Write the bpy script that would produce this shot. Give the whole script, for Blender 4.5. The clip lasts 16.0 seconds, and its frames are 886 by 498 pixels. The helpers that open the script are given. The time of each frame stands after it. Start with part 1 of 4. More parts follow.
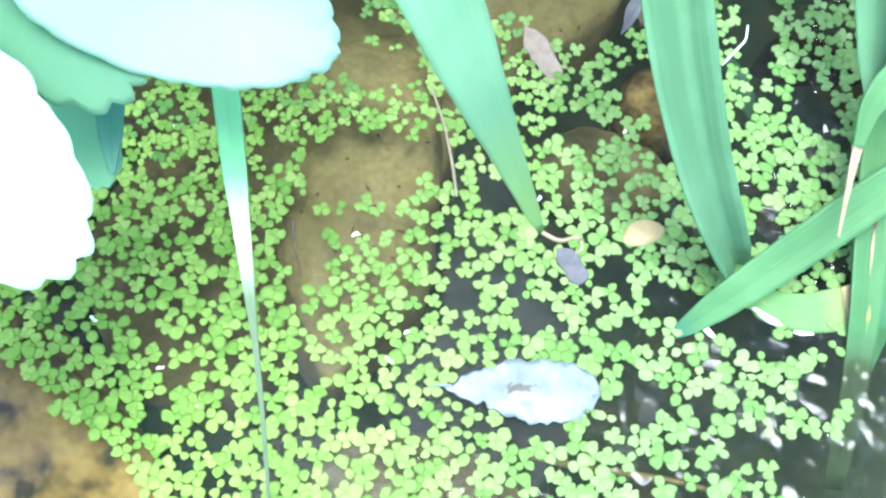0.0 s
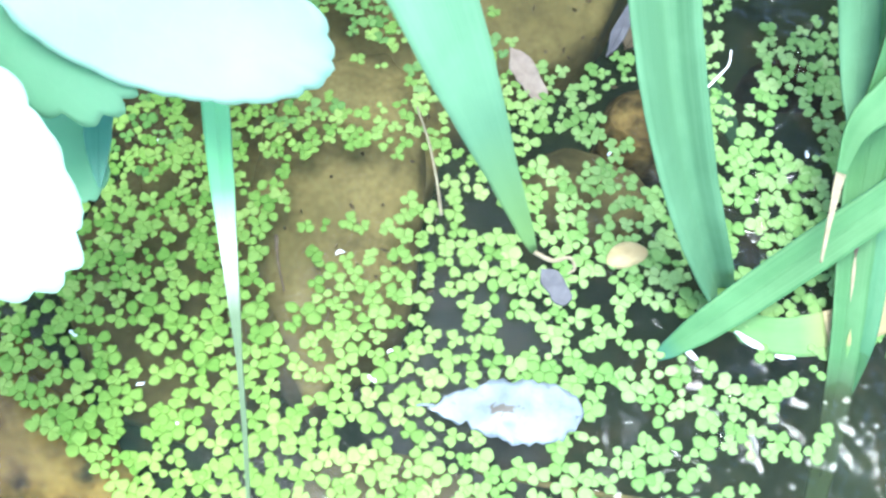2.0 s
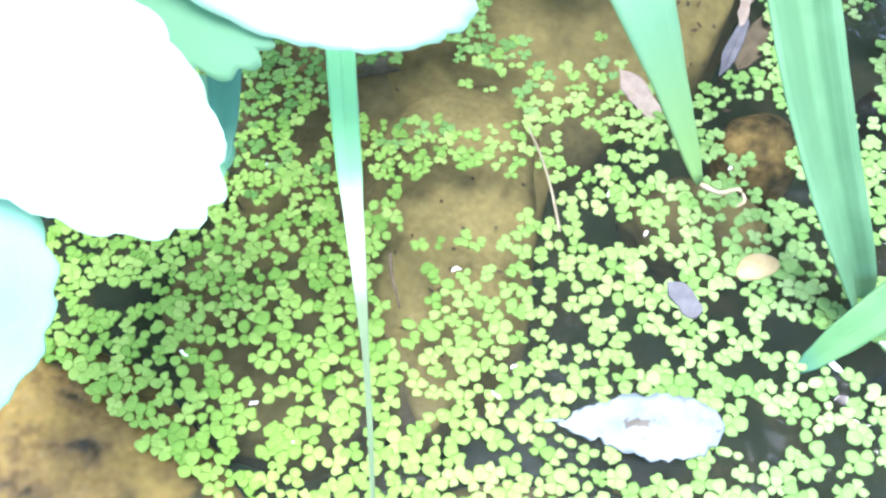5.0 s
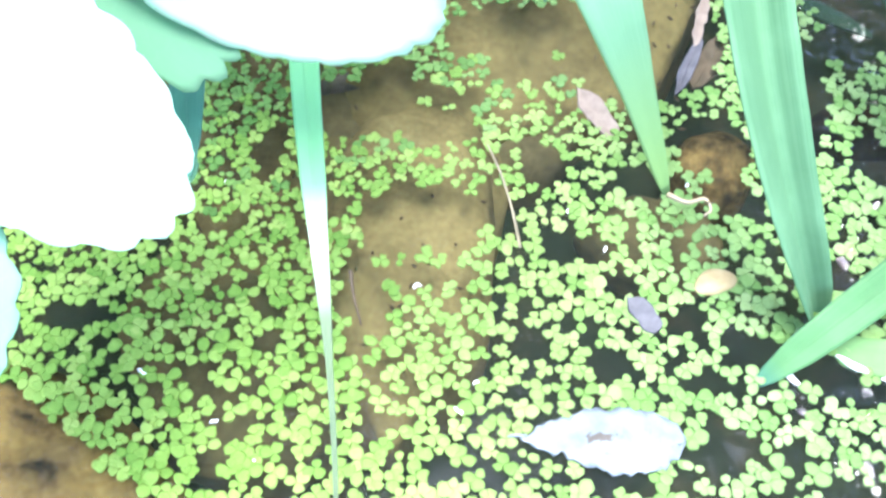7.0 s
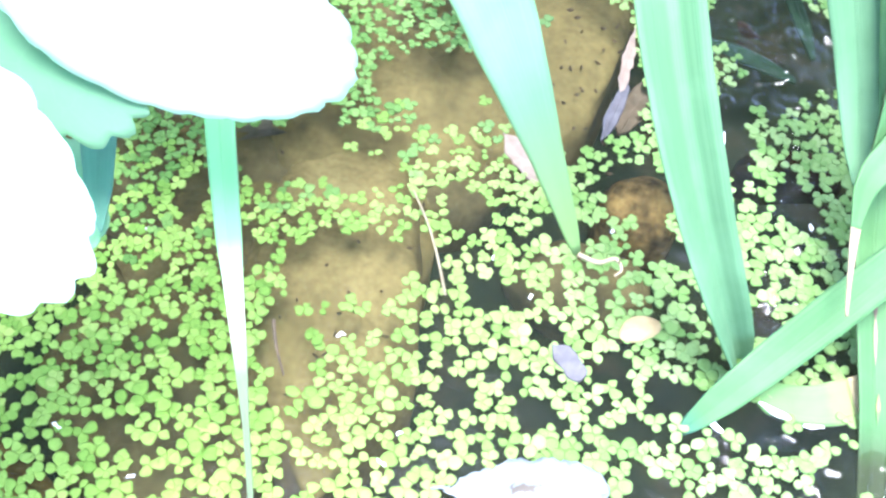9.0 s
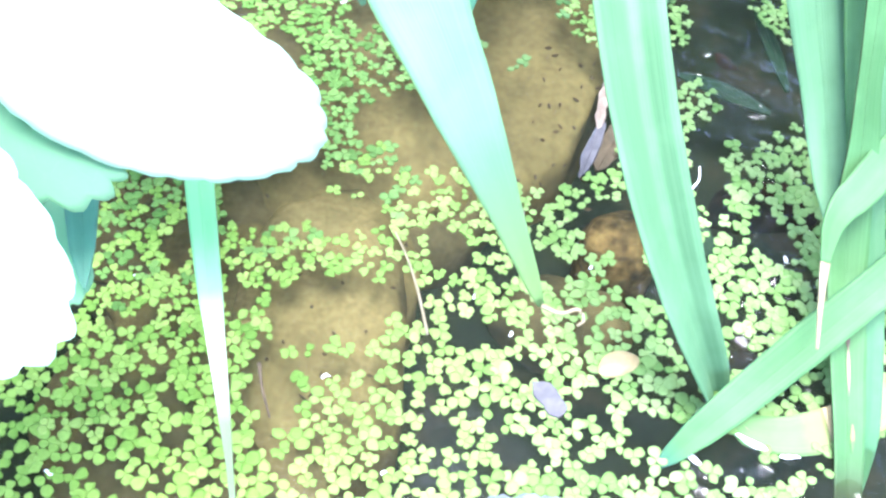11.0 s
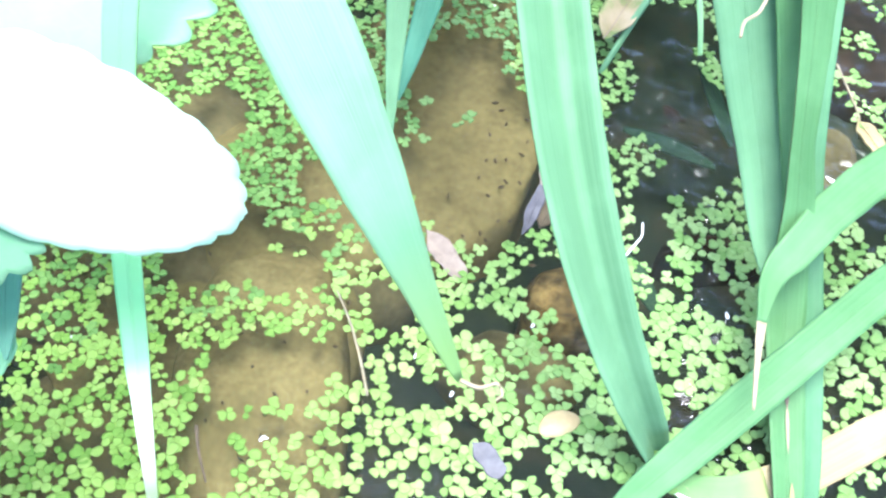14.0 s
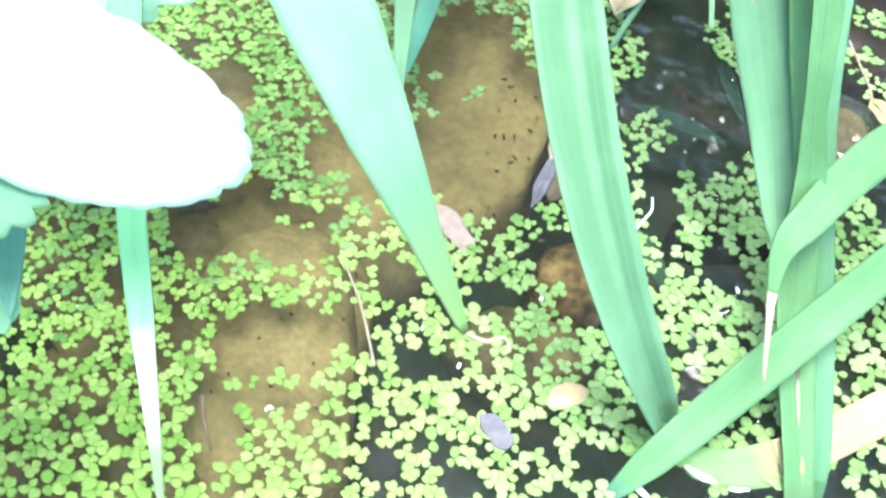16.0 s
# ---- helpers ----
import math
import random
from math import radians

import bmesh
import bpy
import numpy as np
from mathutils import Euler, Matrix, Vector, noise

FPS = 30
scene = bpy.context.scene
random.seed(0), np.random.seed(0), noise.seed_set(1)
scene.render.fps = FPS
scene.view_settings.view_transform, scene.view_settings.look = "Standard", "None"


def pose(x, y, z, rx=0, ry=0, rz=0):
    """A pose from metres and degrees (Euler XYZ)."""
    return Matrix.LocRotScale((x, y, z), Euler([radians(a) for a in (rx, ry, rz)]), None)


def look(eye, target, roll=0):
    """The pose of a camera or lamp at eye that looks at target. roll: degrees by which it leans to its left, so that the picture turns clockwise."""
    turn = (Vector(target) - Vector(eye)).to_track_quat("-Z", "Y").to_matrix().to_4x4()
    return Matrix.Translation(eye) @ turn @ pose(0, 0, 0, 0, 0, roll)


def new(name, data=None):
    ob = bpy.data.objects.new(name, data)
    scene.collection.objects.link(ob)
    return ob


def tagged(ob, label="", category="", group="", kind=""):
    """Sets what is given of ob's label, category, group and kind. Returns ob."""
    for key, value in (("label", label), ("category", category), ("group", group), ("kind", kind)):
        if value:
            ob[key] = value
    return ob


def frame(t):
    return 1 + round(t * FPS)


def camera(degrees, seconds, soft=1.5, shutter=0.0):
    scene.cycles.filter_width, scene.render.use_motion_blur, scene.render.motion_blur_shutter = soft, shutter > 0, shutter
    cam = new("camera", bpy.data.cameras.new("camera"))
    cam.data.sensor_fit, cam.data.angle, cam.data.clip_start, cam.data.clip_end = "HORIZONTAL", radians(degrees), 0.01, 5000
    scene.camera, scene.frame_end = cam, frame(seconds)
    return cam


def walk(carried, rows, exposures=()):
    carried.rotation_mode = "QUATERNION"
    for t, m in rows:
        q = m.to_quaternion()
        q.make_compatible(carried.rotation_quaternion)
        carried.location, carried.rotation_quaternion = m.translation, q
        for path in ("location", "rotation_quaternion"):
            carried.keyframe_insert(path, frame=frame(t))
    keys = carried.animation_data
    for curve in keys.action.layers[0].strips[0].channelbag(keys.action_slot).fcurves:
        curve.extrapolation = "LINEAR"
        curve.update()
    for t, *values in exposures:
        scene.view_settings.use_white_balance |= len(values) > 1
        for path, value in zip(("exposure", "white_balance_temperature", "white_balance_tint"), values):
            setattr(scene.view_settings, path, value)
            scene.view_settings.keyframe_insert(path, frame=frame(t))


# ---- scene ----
cam = camera(42.0, 16.0, soft=2.4, shutter=0.45)
PATH = [
    (0, (0.021, -0.136, 0.305), (-0.087, 0.67, -1.522), 5.8),
    (0.5, (0.021, -0.136, 0.305), (-0.077, 0.67, -1.522), 7.0),
    (1, (0.02, -0.135, 0.306), (-0.077, 0.68, -1.518), 7.2),
    (1.5, (0.02, -0.133, 0.307), (-0.045, 0.697, -1.511), 9.0),
    (2, (0.017, -0.137, 0.304), (-0.048, 0.712, -1.505), 9.6),
    (2.5, (0.01, -0.146, 0.302), (-0.063, 0.703, -1.507), 9.8),
    (3, (0.009, -0.149, 0.3), (-0.033, 0.727, -1.498), 11.6),
    (3.5, (0.007, -0.146, 0.298), (-0.031, 0.761, -1.484), 11.2),
    (4, (0.012, -0.16, 0.278), (-0.008, 0.776, -1.49), 10.8),
    (4.5, (0.009, -0.168, 0.272), (-0.185, 0.884, -1.418), 2.5),
    (4.7, (0.008, -0.166, 0.274), (-0.207, 0.876, -1.419), 1.9),
    (6.8, (0.005, -0.166, 0.274), (-0.146, 0.903, -1.41), 4.7),
    (7, (0.004, -0.169, 0.272), (-0.131, 0.931, -1.393), 5.6),
    (7.5, (0.005, -0.165, 0.277), (-0.131, 0.964, -1.369), 5.5),
    (8, (0.006, -0.163, 0.275), (-0.102, 0.97, -1.37), 6.8),
    (8.5, (0.007, -0.162, 0.274), (-0.075, 0.981, -1.365), 8.0),
    (9, (0.009, -0.162, 0.274), (-0.046, 0.993, -1.358), 9.0),
    (9.5, (0.01, -0.163, 0.275), (-0.043, 1.007, -1.346), 8.8),
    (9.7, (0.01, -0.163, 0.276), (-0.035, 1.025, -1.332), 9.1),
    (11.8, (0.016, -0.159, 0.287), (-0.061, 1.016, -1.33), 6.7),
    (12, (0.015, -0.16, 0.287), (-0.064, 1.016, -1.329), 6.7),
    (12.5, (0.014, -0.161, 0.288), (-0.082, 1.01, -1.331), 6.3),
    (13, (0.015, -0.16, 0.288), (-0.087, 1.023, -1.322), 6.3),
    (13.5, (0.024, -0.153, 0.29), (-0.029, 1.07, -1.292), 7.9),
    (14, (0.023, -0.153, 0.289), (-0.01, 1.081, -1.284), 8.5),
    (14.5, (0.023, -0.151, 0.29), (-0.021, 1.079, -1.287), 8.0),
    (15, (0.024, -0.15, 0.291), (-0.028, 1.09, -1.277), 7.6),
    (15.5, (0.023, -0.153, 0.29), (-0.036, 1.086, -1.279), 7.5),
    (16, (0.025, -0.158, 0.282), (-0.025, 1.074, -1.293), 8.1),
]
walk(cam, [(t, look(e, g, r)) for t, e, g, r in PATH],
     [(0, 2.36, 5660, 0), (3, 2.49, 5690, 2), (4, 2.64, 5760, 5), (4.7, 2.63, 5880, 9), (7, 2.64, 5860, 11), (9.5, 2.97, 5830, 14), (12, 2.92, 5780, 13), (13, 2.88, 5760, 13),
      (14.5, 2.69, 5960, 9), (16, 2.75, 6030, 9)])

# ---- light ----
SUN = Vector((0.03, -0.10, 0.99)).normalized()
world = bpy.data.worlds.new("sky")
scene.world = world
world.use_nodes = True
wn = world.node_tree.nodes
sky = wn.new("ShaderNodeTexSky")
sky.sky_type, sky.sun_disc = "NISHITA", False
sky.sun_elevation = math.asin(SUN.z)
sky.air_density, sky.dust_density = 1.0, 3.0
sky.sun_rotation = math.atan2(SUN.x, SUN.y)
world.node_tree.links.new(sky.outputs["Color"], wn["Background"].inputs["Color"])
wn["Background"].inputs["Strength"].default_value = 0.15
sun_data = bpy.data.lights.new("sun", "SUN")
sun_data.energy, sun_data.angle, sun_data.color = 2.0, radians(32), (1.0, 0.97, 0.90)
sun = new("sun", sun_data)
sun.matrix_world = look(SUN * 5, (0, 0, 0))


# ---- materials ----
def mat(name):
    m = bpy.data.materials.new(name)
    m.use_nodes = True
    return m, m.node_tree.nodes, m.node_tree.links, m.node_tree.nodes["Principled BSDF"]


def ramp(n, l, fac, stops):
    r = n.new("ShaderNodeValToRGB")
    e = r.color_ramp.elements
    while len(e) < len(stops):
        e.new(0.5)
    for k, (p, c) in enumerate(stops):
        e[k].position, e[k].color = p, (*c, 1)
    l.new(fac, r.inputs["Fac"])
    return r.outputs["Color"]


def noise_of(n, l, vec, scale, detail=4.0, rough=0.55):
    t = n.new("ShaderNodeTexNoise")
    t.inputs["Scale"].default_value, t.inputs["Detail"].default_value, t.inputs["Roughness"].default_value = scale, detail, rough
    if vec is not None:
        l.new(vec, t.inputs["Vector"])
    return t.outputs["Fac"]


def mixc(n, l, fac, a, b, kind="MIX"):
    m = n.new("ShaderNodeMix")
    m.data_type, m.blend_type = "RGBA", kind
    for s, v in ((m.inputs[0], fac), (m.inputs[6], a), (m.inputs[7], b)):
        if hasattr(v, "links"):
            l.new(v, s)
        elif isinstance(v, tuple):
            s.default_value = (*v, 1)
        else:
            s.default_value = v
    return m.outputs[2]


def bump(n, l, bsdf, height, strength, dist):
    b = n.new("ShaderNodeBump")
    b.inputs["Strength"].default_value, b.inputs["Distance"].default_value = strength, dist
    l.new(height, b.inputs["Height"])
    l.new(b.outputs["Normal"], bsdf.inputs["Normal"])


def translucent(m, n, l, bsdf, color, share):
    tr = n.new("ShaderNodeBsdfTranslucent")
    if hasattr(color, "links"):
        l.new(color, tr.inputs["Color"])
    else:
        tr.inputs["Color"].default_value = (*color, 1)
    mx = n.new("ShaderNodeMixShader")
    mx.inputs["Fac"].default_value = share
    l.new(bsdf.outputs["BSDF"], mx.inputs[1])
    l.new(tr.outputs["BSDF"], mx.inputs[2])
    l.new(mx.outputs["Shader"], n["Material Output"].inputs["Surface"])


def coords(n, what="Object"):
    return n.new("ShaderNodeTexCoord").outputs[what]


def scaled(n, l, vec, s):
    m = n.new("ShaderNodeMapping")
    m.inputs["Scale"].default_value = s
    l.new(vec, m.inputs["Vector"])
    return m.outputs["Vector"]


def blade_material(name, dark, light, share=0.25, rough=0.42, fade=None, foot=None):
    """Long leaf: parallel veins along it, soft blotches; fade: where along it the colour passes into another."""
    m, n, l, b = mat(name)
    uv = coords(n, "UV")
    veins = noise_of(n, l, scaled(n, l, uv, (0.6, 42.0, 1.0)), 1.0, 3.0)
    blot = noise_of(n, l, coords(n), 45.0, 4.0)
    c = ramp(n, l, veins, [(0.3, dark), (0.72, light)])
    lines = noise_of(n, l, scaled(n, l, uv, (0.9, 95.0, 1.0)), 1.0, 2.0)
    c = mixc(n, l, 0.2, c, ramp(n, l, lines, [(0.36, (0.62, 0.66, 0.66)), (0.52, (1, 1, 1))]), "MULTIPLY")
    c = mixc(n, l, ramp(n, l, blot, [(0.42, (0, 0, 0)), (0.75, (0.55, 0.55, 0.55))]), c, tuple(min(1, x * 1.35 + 0.02) for x in light))
    if fade:
        along = n.new("ShaderNodeSeparateXYZ")
        l.new(uv, along.inputs[0])
        c = mixc(n, l, ramp(n, l, along.outputs["X"], [(fade[0], (0, 0, 0)), (fade[1], (1, 1, 1))]), c, fade[2])
        if foot:
            c = mixc(n, l, ramp(n, l, along.outputs["X"], [(foot[0], (1, 1, 1)), (foot[1], (0, 0, 0))]), c, foot[2])
    l.new(c, b.inputs["Base Color"])
    b.inputs["Roughness"].default_value = rough
    b.inputs["Specular IOR Level"].default_value = 0.35
    bump(n, l, b, veins, 0.25, 0.0004)
    translucent(m, n, l, b, c, share)
    return m


def plain_noise(name, stops, scale, rough=0.7, share=0.0, bumpd=0.0004, bstr=0.5, scale2=None, spec=0.5):
    m, n, l, b = mat(name)
    o = coords(n)
    f = noise_of(n, l, o, scale, 6.0, 0.6)
    c = ramp(n, l, f, stops)
    if scale2:
        g = noise_of(n, l, o, scale2, 5.0, 0.65)
        c = mixc(n, l, 0.55, c, ramp(n, l, g, [(0.3, (0.35, 0.35, 0.35)), (0.7, (1, 1, 1))]), "MULTIPLY")
    l.new(c, b.inputs["Base Color"])
    b.inputs["Roughness"].default_value = rough
    b.inputs["Specular IOR Level"].default_value = spec
    bump(n, l, b, f, bstr, bumpd)
    if share:
        translucent(m, n, l, b, c, share)
    return m


GREEN = blade_material("iris green", (0.088, 0.208, 0.102), (0.118, 0.248, 0.130), rough=0.66)
LEAN = blade_material("deeper iris green", (0.056, 0.160, 0.054), (0.080, 0.196, 0.074), rough=0.62)
WETTIP = blade_material("deeper iris green, wet tip", (0.056, 0.160, 0.054), (0.080, 0.196, 0.074), rough=0.62, fade=(0.97, 1.0, (0.085, 0.21, 0.10)), foot=(0.02, 0.09, (0.045, 0.15, 0.095)))
# Turns darker olive towards the foot.
UPRIGHT = blade_material("iris green, dark olive foot", (0.056, 0.160, 0.054), (0.080, 0.196, 0.074), rough=0.62, fade=(0.97, 1.0, (0.085, 0.21, 0.10)), foot=(0.085, 0.125, (0.035, 0.055, 0.022)))
TEAL = blade_material("iris blue green", (0.106, 0.236, 0.128), (0.136, 0.276, 0.156), rough=0.66)
TEALTIP = blade_material("iris blue green, yellowing tip", (0.106, 0.236, 0.128), (0.136, 0.276, 0.156), rough=0.66, fade=(0.97, 1.0, (0.13, 0.28, 0.19)), foot=(0.03, 0.17, (0.17, 0.30, 0.10)))
# Dark copy of the iris green; the leaf tip's shade is in the colour.
DARK = blade_material("iris green darkened for shade", (0.03, 0.15, 0.09), (0.07, 0.24, 0.15))
SHEATH = blade_material("sheathed iris leaf", (0.050, 0.155, 0.070), (0.075, 0.20, 0.095), rough=0.62)
# Darker iris blue-green: the shade under the broad leaves is painted in.
SHADED = blade_material("iris blue green, shade mixed in", (0.075, 0.21, 0.15), (0.105, 0.265, 0.19))
# White stretch is painted sunlight; the green above it is the shaded part.
SUNBAND = blade_material("narrow leaf with a painted sunlit band", (0.42, 0.50, 0.42), (0.60, 0.63, 0.56), 0.15, fade=(0.31, 0.385, (0.15, 0.39, 0.18)), foot=(0.245, 0.325, (0.135, 0.19, 0.105)))
PALE = blade_material("pale leaf stalk", (0.20, 0.44, 0.18), (0.38, 0.60, 0.30), 0.2)
YELLOWING = blade_material("yellowing iris", (0.085, 0.20, 0.06), (0.125, 0.24, 0.08), 0.15, 0.7, fade=(0.33, 0.46, (0.24, 0.255, 0.10)))
BROWNED = blade_material("withered iris", (0.25, 0.20, 0.10), (0.36, 0.30, 0.16), 0.2, 0.65)
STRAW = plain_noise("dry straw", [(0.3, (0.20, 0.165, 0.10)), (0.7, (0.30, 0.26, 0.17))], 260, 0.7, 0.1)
PINKDRY = plain_noise("dry pinkish leaf", [(0.3, (0.195, 0.150, 0.118)), (0.7, (0.305, 0.245, 0.195))], 240, 0.7, 0.15)
DRYGREEN = plain_noise("drying leaf, part green", [(0.36, (0.13, 0.20, 0.06)), (0.47, (0.27, 0.23, 0.13)), (0.7, (0.36, 0.29, 0.20))], 75, 0.7, 0.15)
PURPLE = plain_noise("grey violet dead leaf", [(0.3, (0.074, 0.073, 0.083)), (0.7, (0.132, 0.130, 0.145))], 200, 0.8, 0.05, spec=0.2)
BROWNLEAF = plain_noise("brown dead leaf", [(0.3, (0.085, 0.062, 0.044)), (0.7, (0.165, 0.122, 0.09))], 160, 0.65, 0.1, scale2=60)
PETALM = plain_noise("cream petal", [(0.3, (0.39, 0.295, 0.14)), (0.7, (0.51, 0.41, 0.225))], 160, 0.6, 0.2)
TWIG = plain_noise("dark twig", [(0.3, (0.05, 0.035, 0.02)), (0.7, (0.14, 0.10, 0.06))], 300, 0.8)
FOAM = plain_noise("white scrap", [(0.3, (0.72, 0.76, 0.78)), (0.7, (0.86, 0.88, 0.88))], 400, 0.4)


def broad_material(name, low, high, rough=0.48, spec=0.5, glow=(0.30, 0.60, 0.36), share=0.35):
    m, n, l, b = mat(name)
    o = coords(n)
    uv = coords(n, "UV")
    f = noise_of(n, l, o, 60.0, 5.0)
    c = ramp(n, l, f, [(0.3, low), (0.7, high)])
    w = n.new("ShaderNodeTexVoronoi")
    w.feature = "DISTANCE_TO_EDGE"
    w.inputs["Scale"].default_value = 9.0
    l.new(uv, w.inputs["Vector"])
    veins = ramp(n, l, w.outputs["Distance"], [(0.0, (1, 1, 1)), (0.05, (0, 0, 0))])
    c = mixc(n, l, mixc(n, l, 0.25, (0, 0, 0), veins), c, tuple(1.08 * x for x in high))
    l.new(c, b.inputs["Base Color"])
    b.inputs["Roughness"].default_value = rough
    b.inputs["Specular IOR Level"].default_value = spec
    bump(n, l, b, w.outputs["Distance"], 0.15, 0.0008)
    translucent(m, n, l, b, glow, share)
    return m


# Sunlit copy of the broad leaf: the sun's glare is in its tone.
BROAD = broad_material("waxy broad leaf, sunlit tone", (0.44, 0.60, 0.52), (0.56, 0.70, 0.62), glow=(0.60, 0.84, 0.72), share=0.6)
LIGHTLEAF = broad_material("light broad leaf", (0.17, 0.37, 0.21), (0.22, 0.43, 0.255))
# Shaded copy of the broad leaf: dimness painted into its green.
SHADELEAF = broad_material("broad leaf with shade in its green", (0.100, 0.215, 0.132), (0.138, 0.270, 0.172), 0.8, 0.1, glow=(0.20, 0.42, 0.26))
PALELEAF = broad_material("pale bluish leaf", (0.17, 0.32, 0.25), (0.23, 0.39, 0.315), 0.8, 0.1)


def weed_material(name, stops):
    m, n, l, b = mat(name)
    rnd = n.new("ShaderNodeObjectInfo").outputs["Random"]
    isl = n.new("ShaderNodeNewGeometry").outputs["Random Per Island"]
    add = n.new("ShaderNodeMath")
    add.operation = "ADD"
    l.new(rnd, add.inputs[0]), l.new(isl, add.inputs[1])
    fr = n.new("ShaderNodeMath")
    fr.operation = "FRACT"
    l.new(add.outputs[0], fr.inputs[0])
    c = ramp(n, l, fr.outputs[0], stops)
    # Tint by x paints light: shaded green left, bluish sky sheen right.
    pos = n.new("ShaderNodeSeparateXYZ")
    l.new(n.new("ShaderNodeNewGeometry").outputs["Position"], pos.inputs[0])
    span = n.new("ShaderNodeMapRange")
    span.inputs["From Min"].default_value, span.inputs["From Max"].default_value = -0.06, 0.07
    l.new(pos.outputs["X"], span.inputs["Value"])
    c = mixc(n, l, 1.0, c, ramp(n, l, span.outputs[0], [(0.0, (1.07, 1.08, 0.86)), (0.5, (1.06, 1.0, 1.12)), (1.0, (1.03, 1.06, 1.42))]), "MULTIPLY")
    g = noise_of(n, l, coords(n), 620.0, 3.0)
    c = mixc(n, l, 0.5, c, ramp(n, l, g, [(0.3, (0.66, 0.70, 0.6)), (0.7, (1, 1, 1))]), "MULTIPLY")
    l.new(c, b.inputs["Base Color"])
    b.inputs["Roughness"].default_value = 0.6
    b.inputs["Specular IOR Level"].default_value = 0.14
    bump(n, l, b, g, 0.3, 0.0002)
    translucent(m, n, l, b, c, 0.25)
    return m


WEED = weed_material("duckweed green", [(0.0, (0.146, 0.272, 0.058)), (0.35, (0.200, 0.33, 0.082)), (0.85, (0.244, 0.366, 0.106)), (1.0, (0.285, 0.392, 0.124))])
# Darker copy of the duckweed green, with the broad leaves' shade painted in.
SHADEWEED = weed_material("small duckweed with shade in its green", [(0.0, (0.095, 0.20, 0.055)), (0.35, (0.13, 0.25, 0.074)), (0.85, (0.17, 0.295, 0.096)), (1.0, (0.205, 0.33, 0.115))])


def water_material():
    m, n, l, b = mat("clear pond water")
    o = coords(n)
    big = noise_of(n, l, o, 60.0, 2.0)
    small = noise_of(n, l, o, 330.0, 2.0)
    h = n.new("ShaderNodeMath")
    h.operation = "MULTIPLY_ADD"
    h.inputs[1].default_value = 0.5
    l.new(small, h.inputs[0]), l.new(big, h.inputs[2])
    bp = n.new("ShaderNodeBump")
    bp.inputs["Strength"].default_value, bp.inputs["Distance"].default_value = 0.22, 0.0013
    l.new(h.outputs[0], bp.inputs["Height"])
    fres = n.new("ShaderNodeFresnel")
    fres.inputs["IOR"].default_value = 1.40
    l.new(bp.outputs["Normal"], fres.inputs["Normal"])
    clear = n.new("ShaderNodeBsdfTransparent")
    clear.inputs["Color"].default_value = (0.90, 0.93, 0.84, 1)
    gloss = n.new("ShaderNodeBsdfGlossy")
    gloss.inputs["Roughness"].default_value = 0.02
    l.new(bp.outputs["Normal"], gloss.inputs["Normal"])
    mx = n.new("ShaderNodeMixShader")
    l.new(fres.outputs["Fac"], mx.inputs["Fac"])
    # Diffuse murk, also painting in a pale bluish haze over dark water.
    murk = n.new("ShaderNodeBsdfDiffuse")
    murk.inputs["Color"].default_value = (0.14, 0.18, 0.18, 1)
    body = n.new("ShaderNodeMixShader")
    body.inputs["Fac"].default_value = 0.042
    l.new(clear.outputs["BSDF"], body.inputs[1])
    l.new(murk.outputs["BSDF"], body.inputs[2])
    l.new(body.outputs["Shader"], mx.inputs[1])
    l.new(gloss.outputs["BSDF"], mx.inputs[2])
    l.new(mx.outputs["Shader"], n["Material Output"].inputs["Surface"])
    return m


WATER = water_material()
MUD = plain_noise("pond mud", [(0.3, (0.012, 0.021, 0.011)), (0.52, (0.025, 0.034, 0.017)), (0.78, (0.075, 0.058, 0.03))], 40, 0.9, bumpd=0.003, scale2=220, spec=0.2)
SILTDARK = plain_noise("mottled silt on stone", [(0.25, (0.11, 0.092, 0.042)), (0.45, (0.18, 0.146, 0.064)), (0.8, (0.255, 0.205, 0.092))], 30, 0.9, bumpd=0.002, scale2=260, spec=0.2)
SILT = plain_noise("silt covered stone", [(0.2, (0.165, 0.132, 0.058)), (0.5, (0.242, 0.194, 0.088)), (0.8, (0.30, 0.245, 0.12))], 45, 0.9, bumpd=0.002, scale2=420, spec=0.2)
OLIVE = plain_noise("algae covered stone", [(0.2, (0.10, 0.085, 0.042)), (0.5, (0.16, 0.134, 0.066)), (0.8, (0.22, 0.178, 0.09))], 70, 0.9, bumpd=0.002, scale2=240, spec=0.2)
CREAM = plain_noise("pale limestone", [(0.3, (0.42, 0.38, 0.30)), (0.7, (0.60, 0.56, 0.47))], 120, 0.8, bumpd=0.001)
RUST = plain_noise("rusty brown stone", [(0.35, (0.03, 0.023, 0.013)), (0.42, (0.15, 0.10, 0.034)), (0.52, (0.28, 0.19, 0.06)), (0.8, (0.40, 0.285, 0.10))], 75, 0.9, bumpd=0.003, scale2=340, spec=0.2)
RUSTMOTTLED = plain_noise("mottled rusty stone", [(0.34, (0.03, 0.022, 0.012)), (0.46, (0.12, 0.08, 0.03)), (0.6, (0.25, 0.172, 0.066)), (0.8, (0.34, 0.25, 0.11))], 130, 0.9, bumpd=0.003, scale2=420, spec=0.2)
REDBROWN = plain_noise("reddish brown stone", [(0.3, (0.014, 0.009, 0.006)), (0.55, (0.042, 0.025, 0.016)), (0.8, (0.075, 0.046, 0.028))], 60, 0.9, bumpd=0.003, scale2=260, spec=0.2)


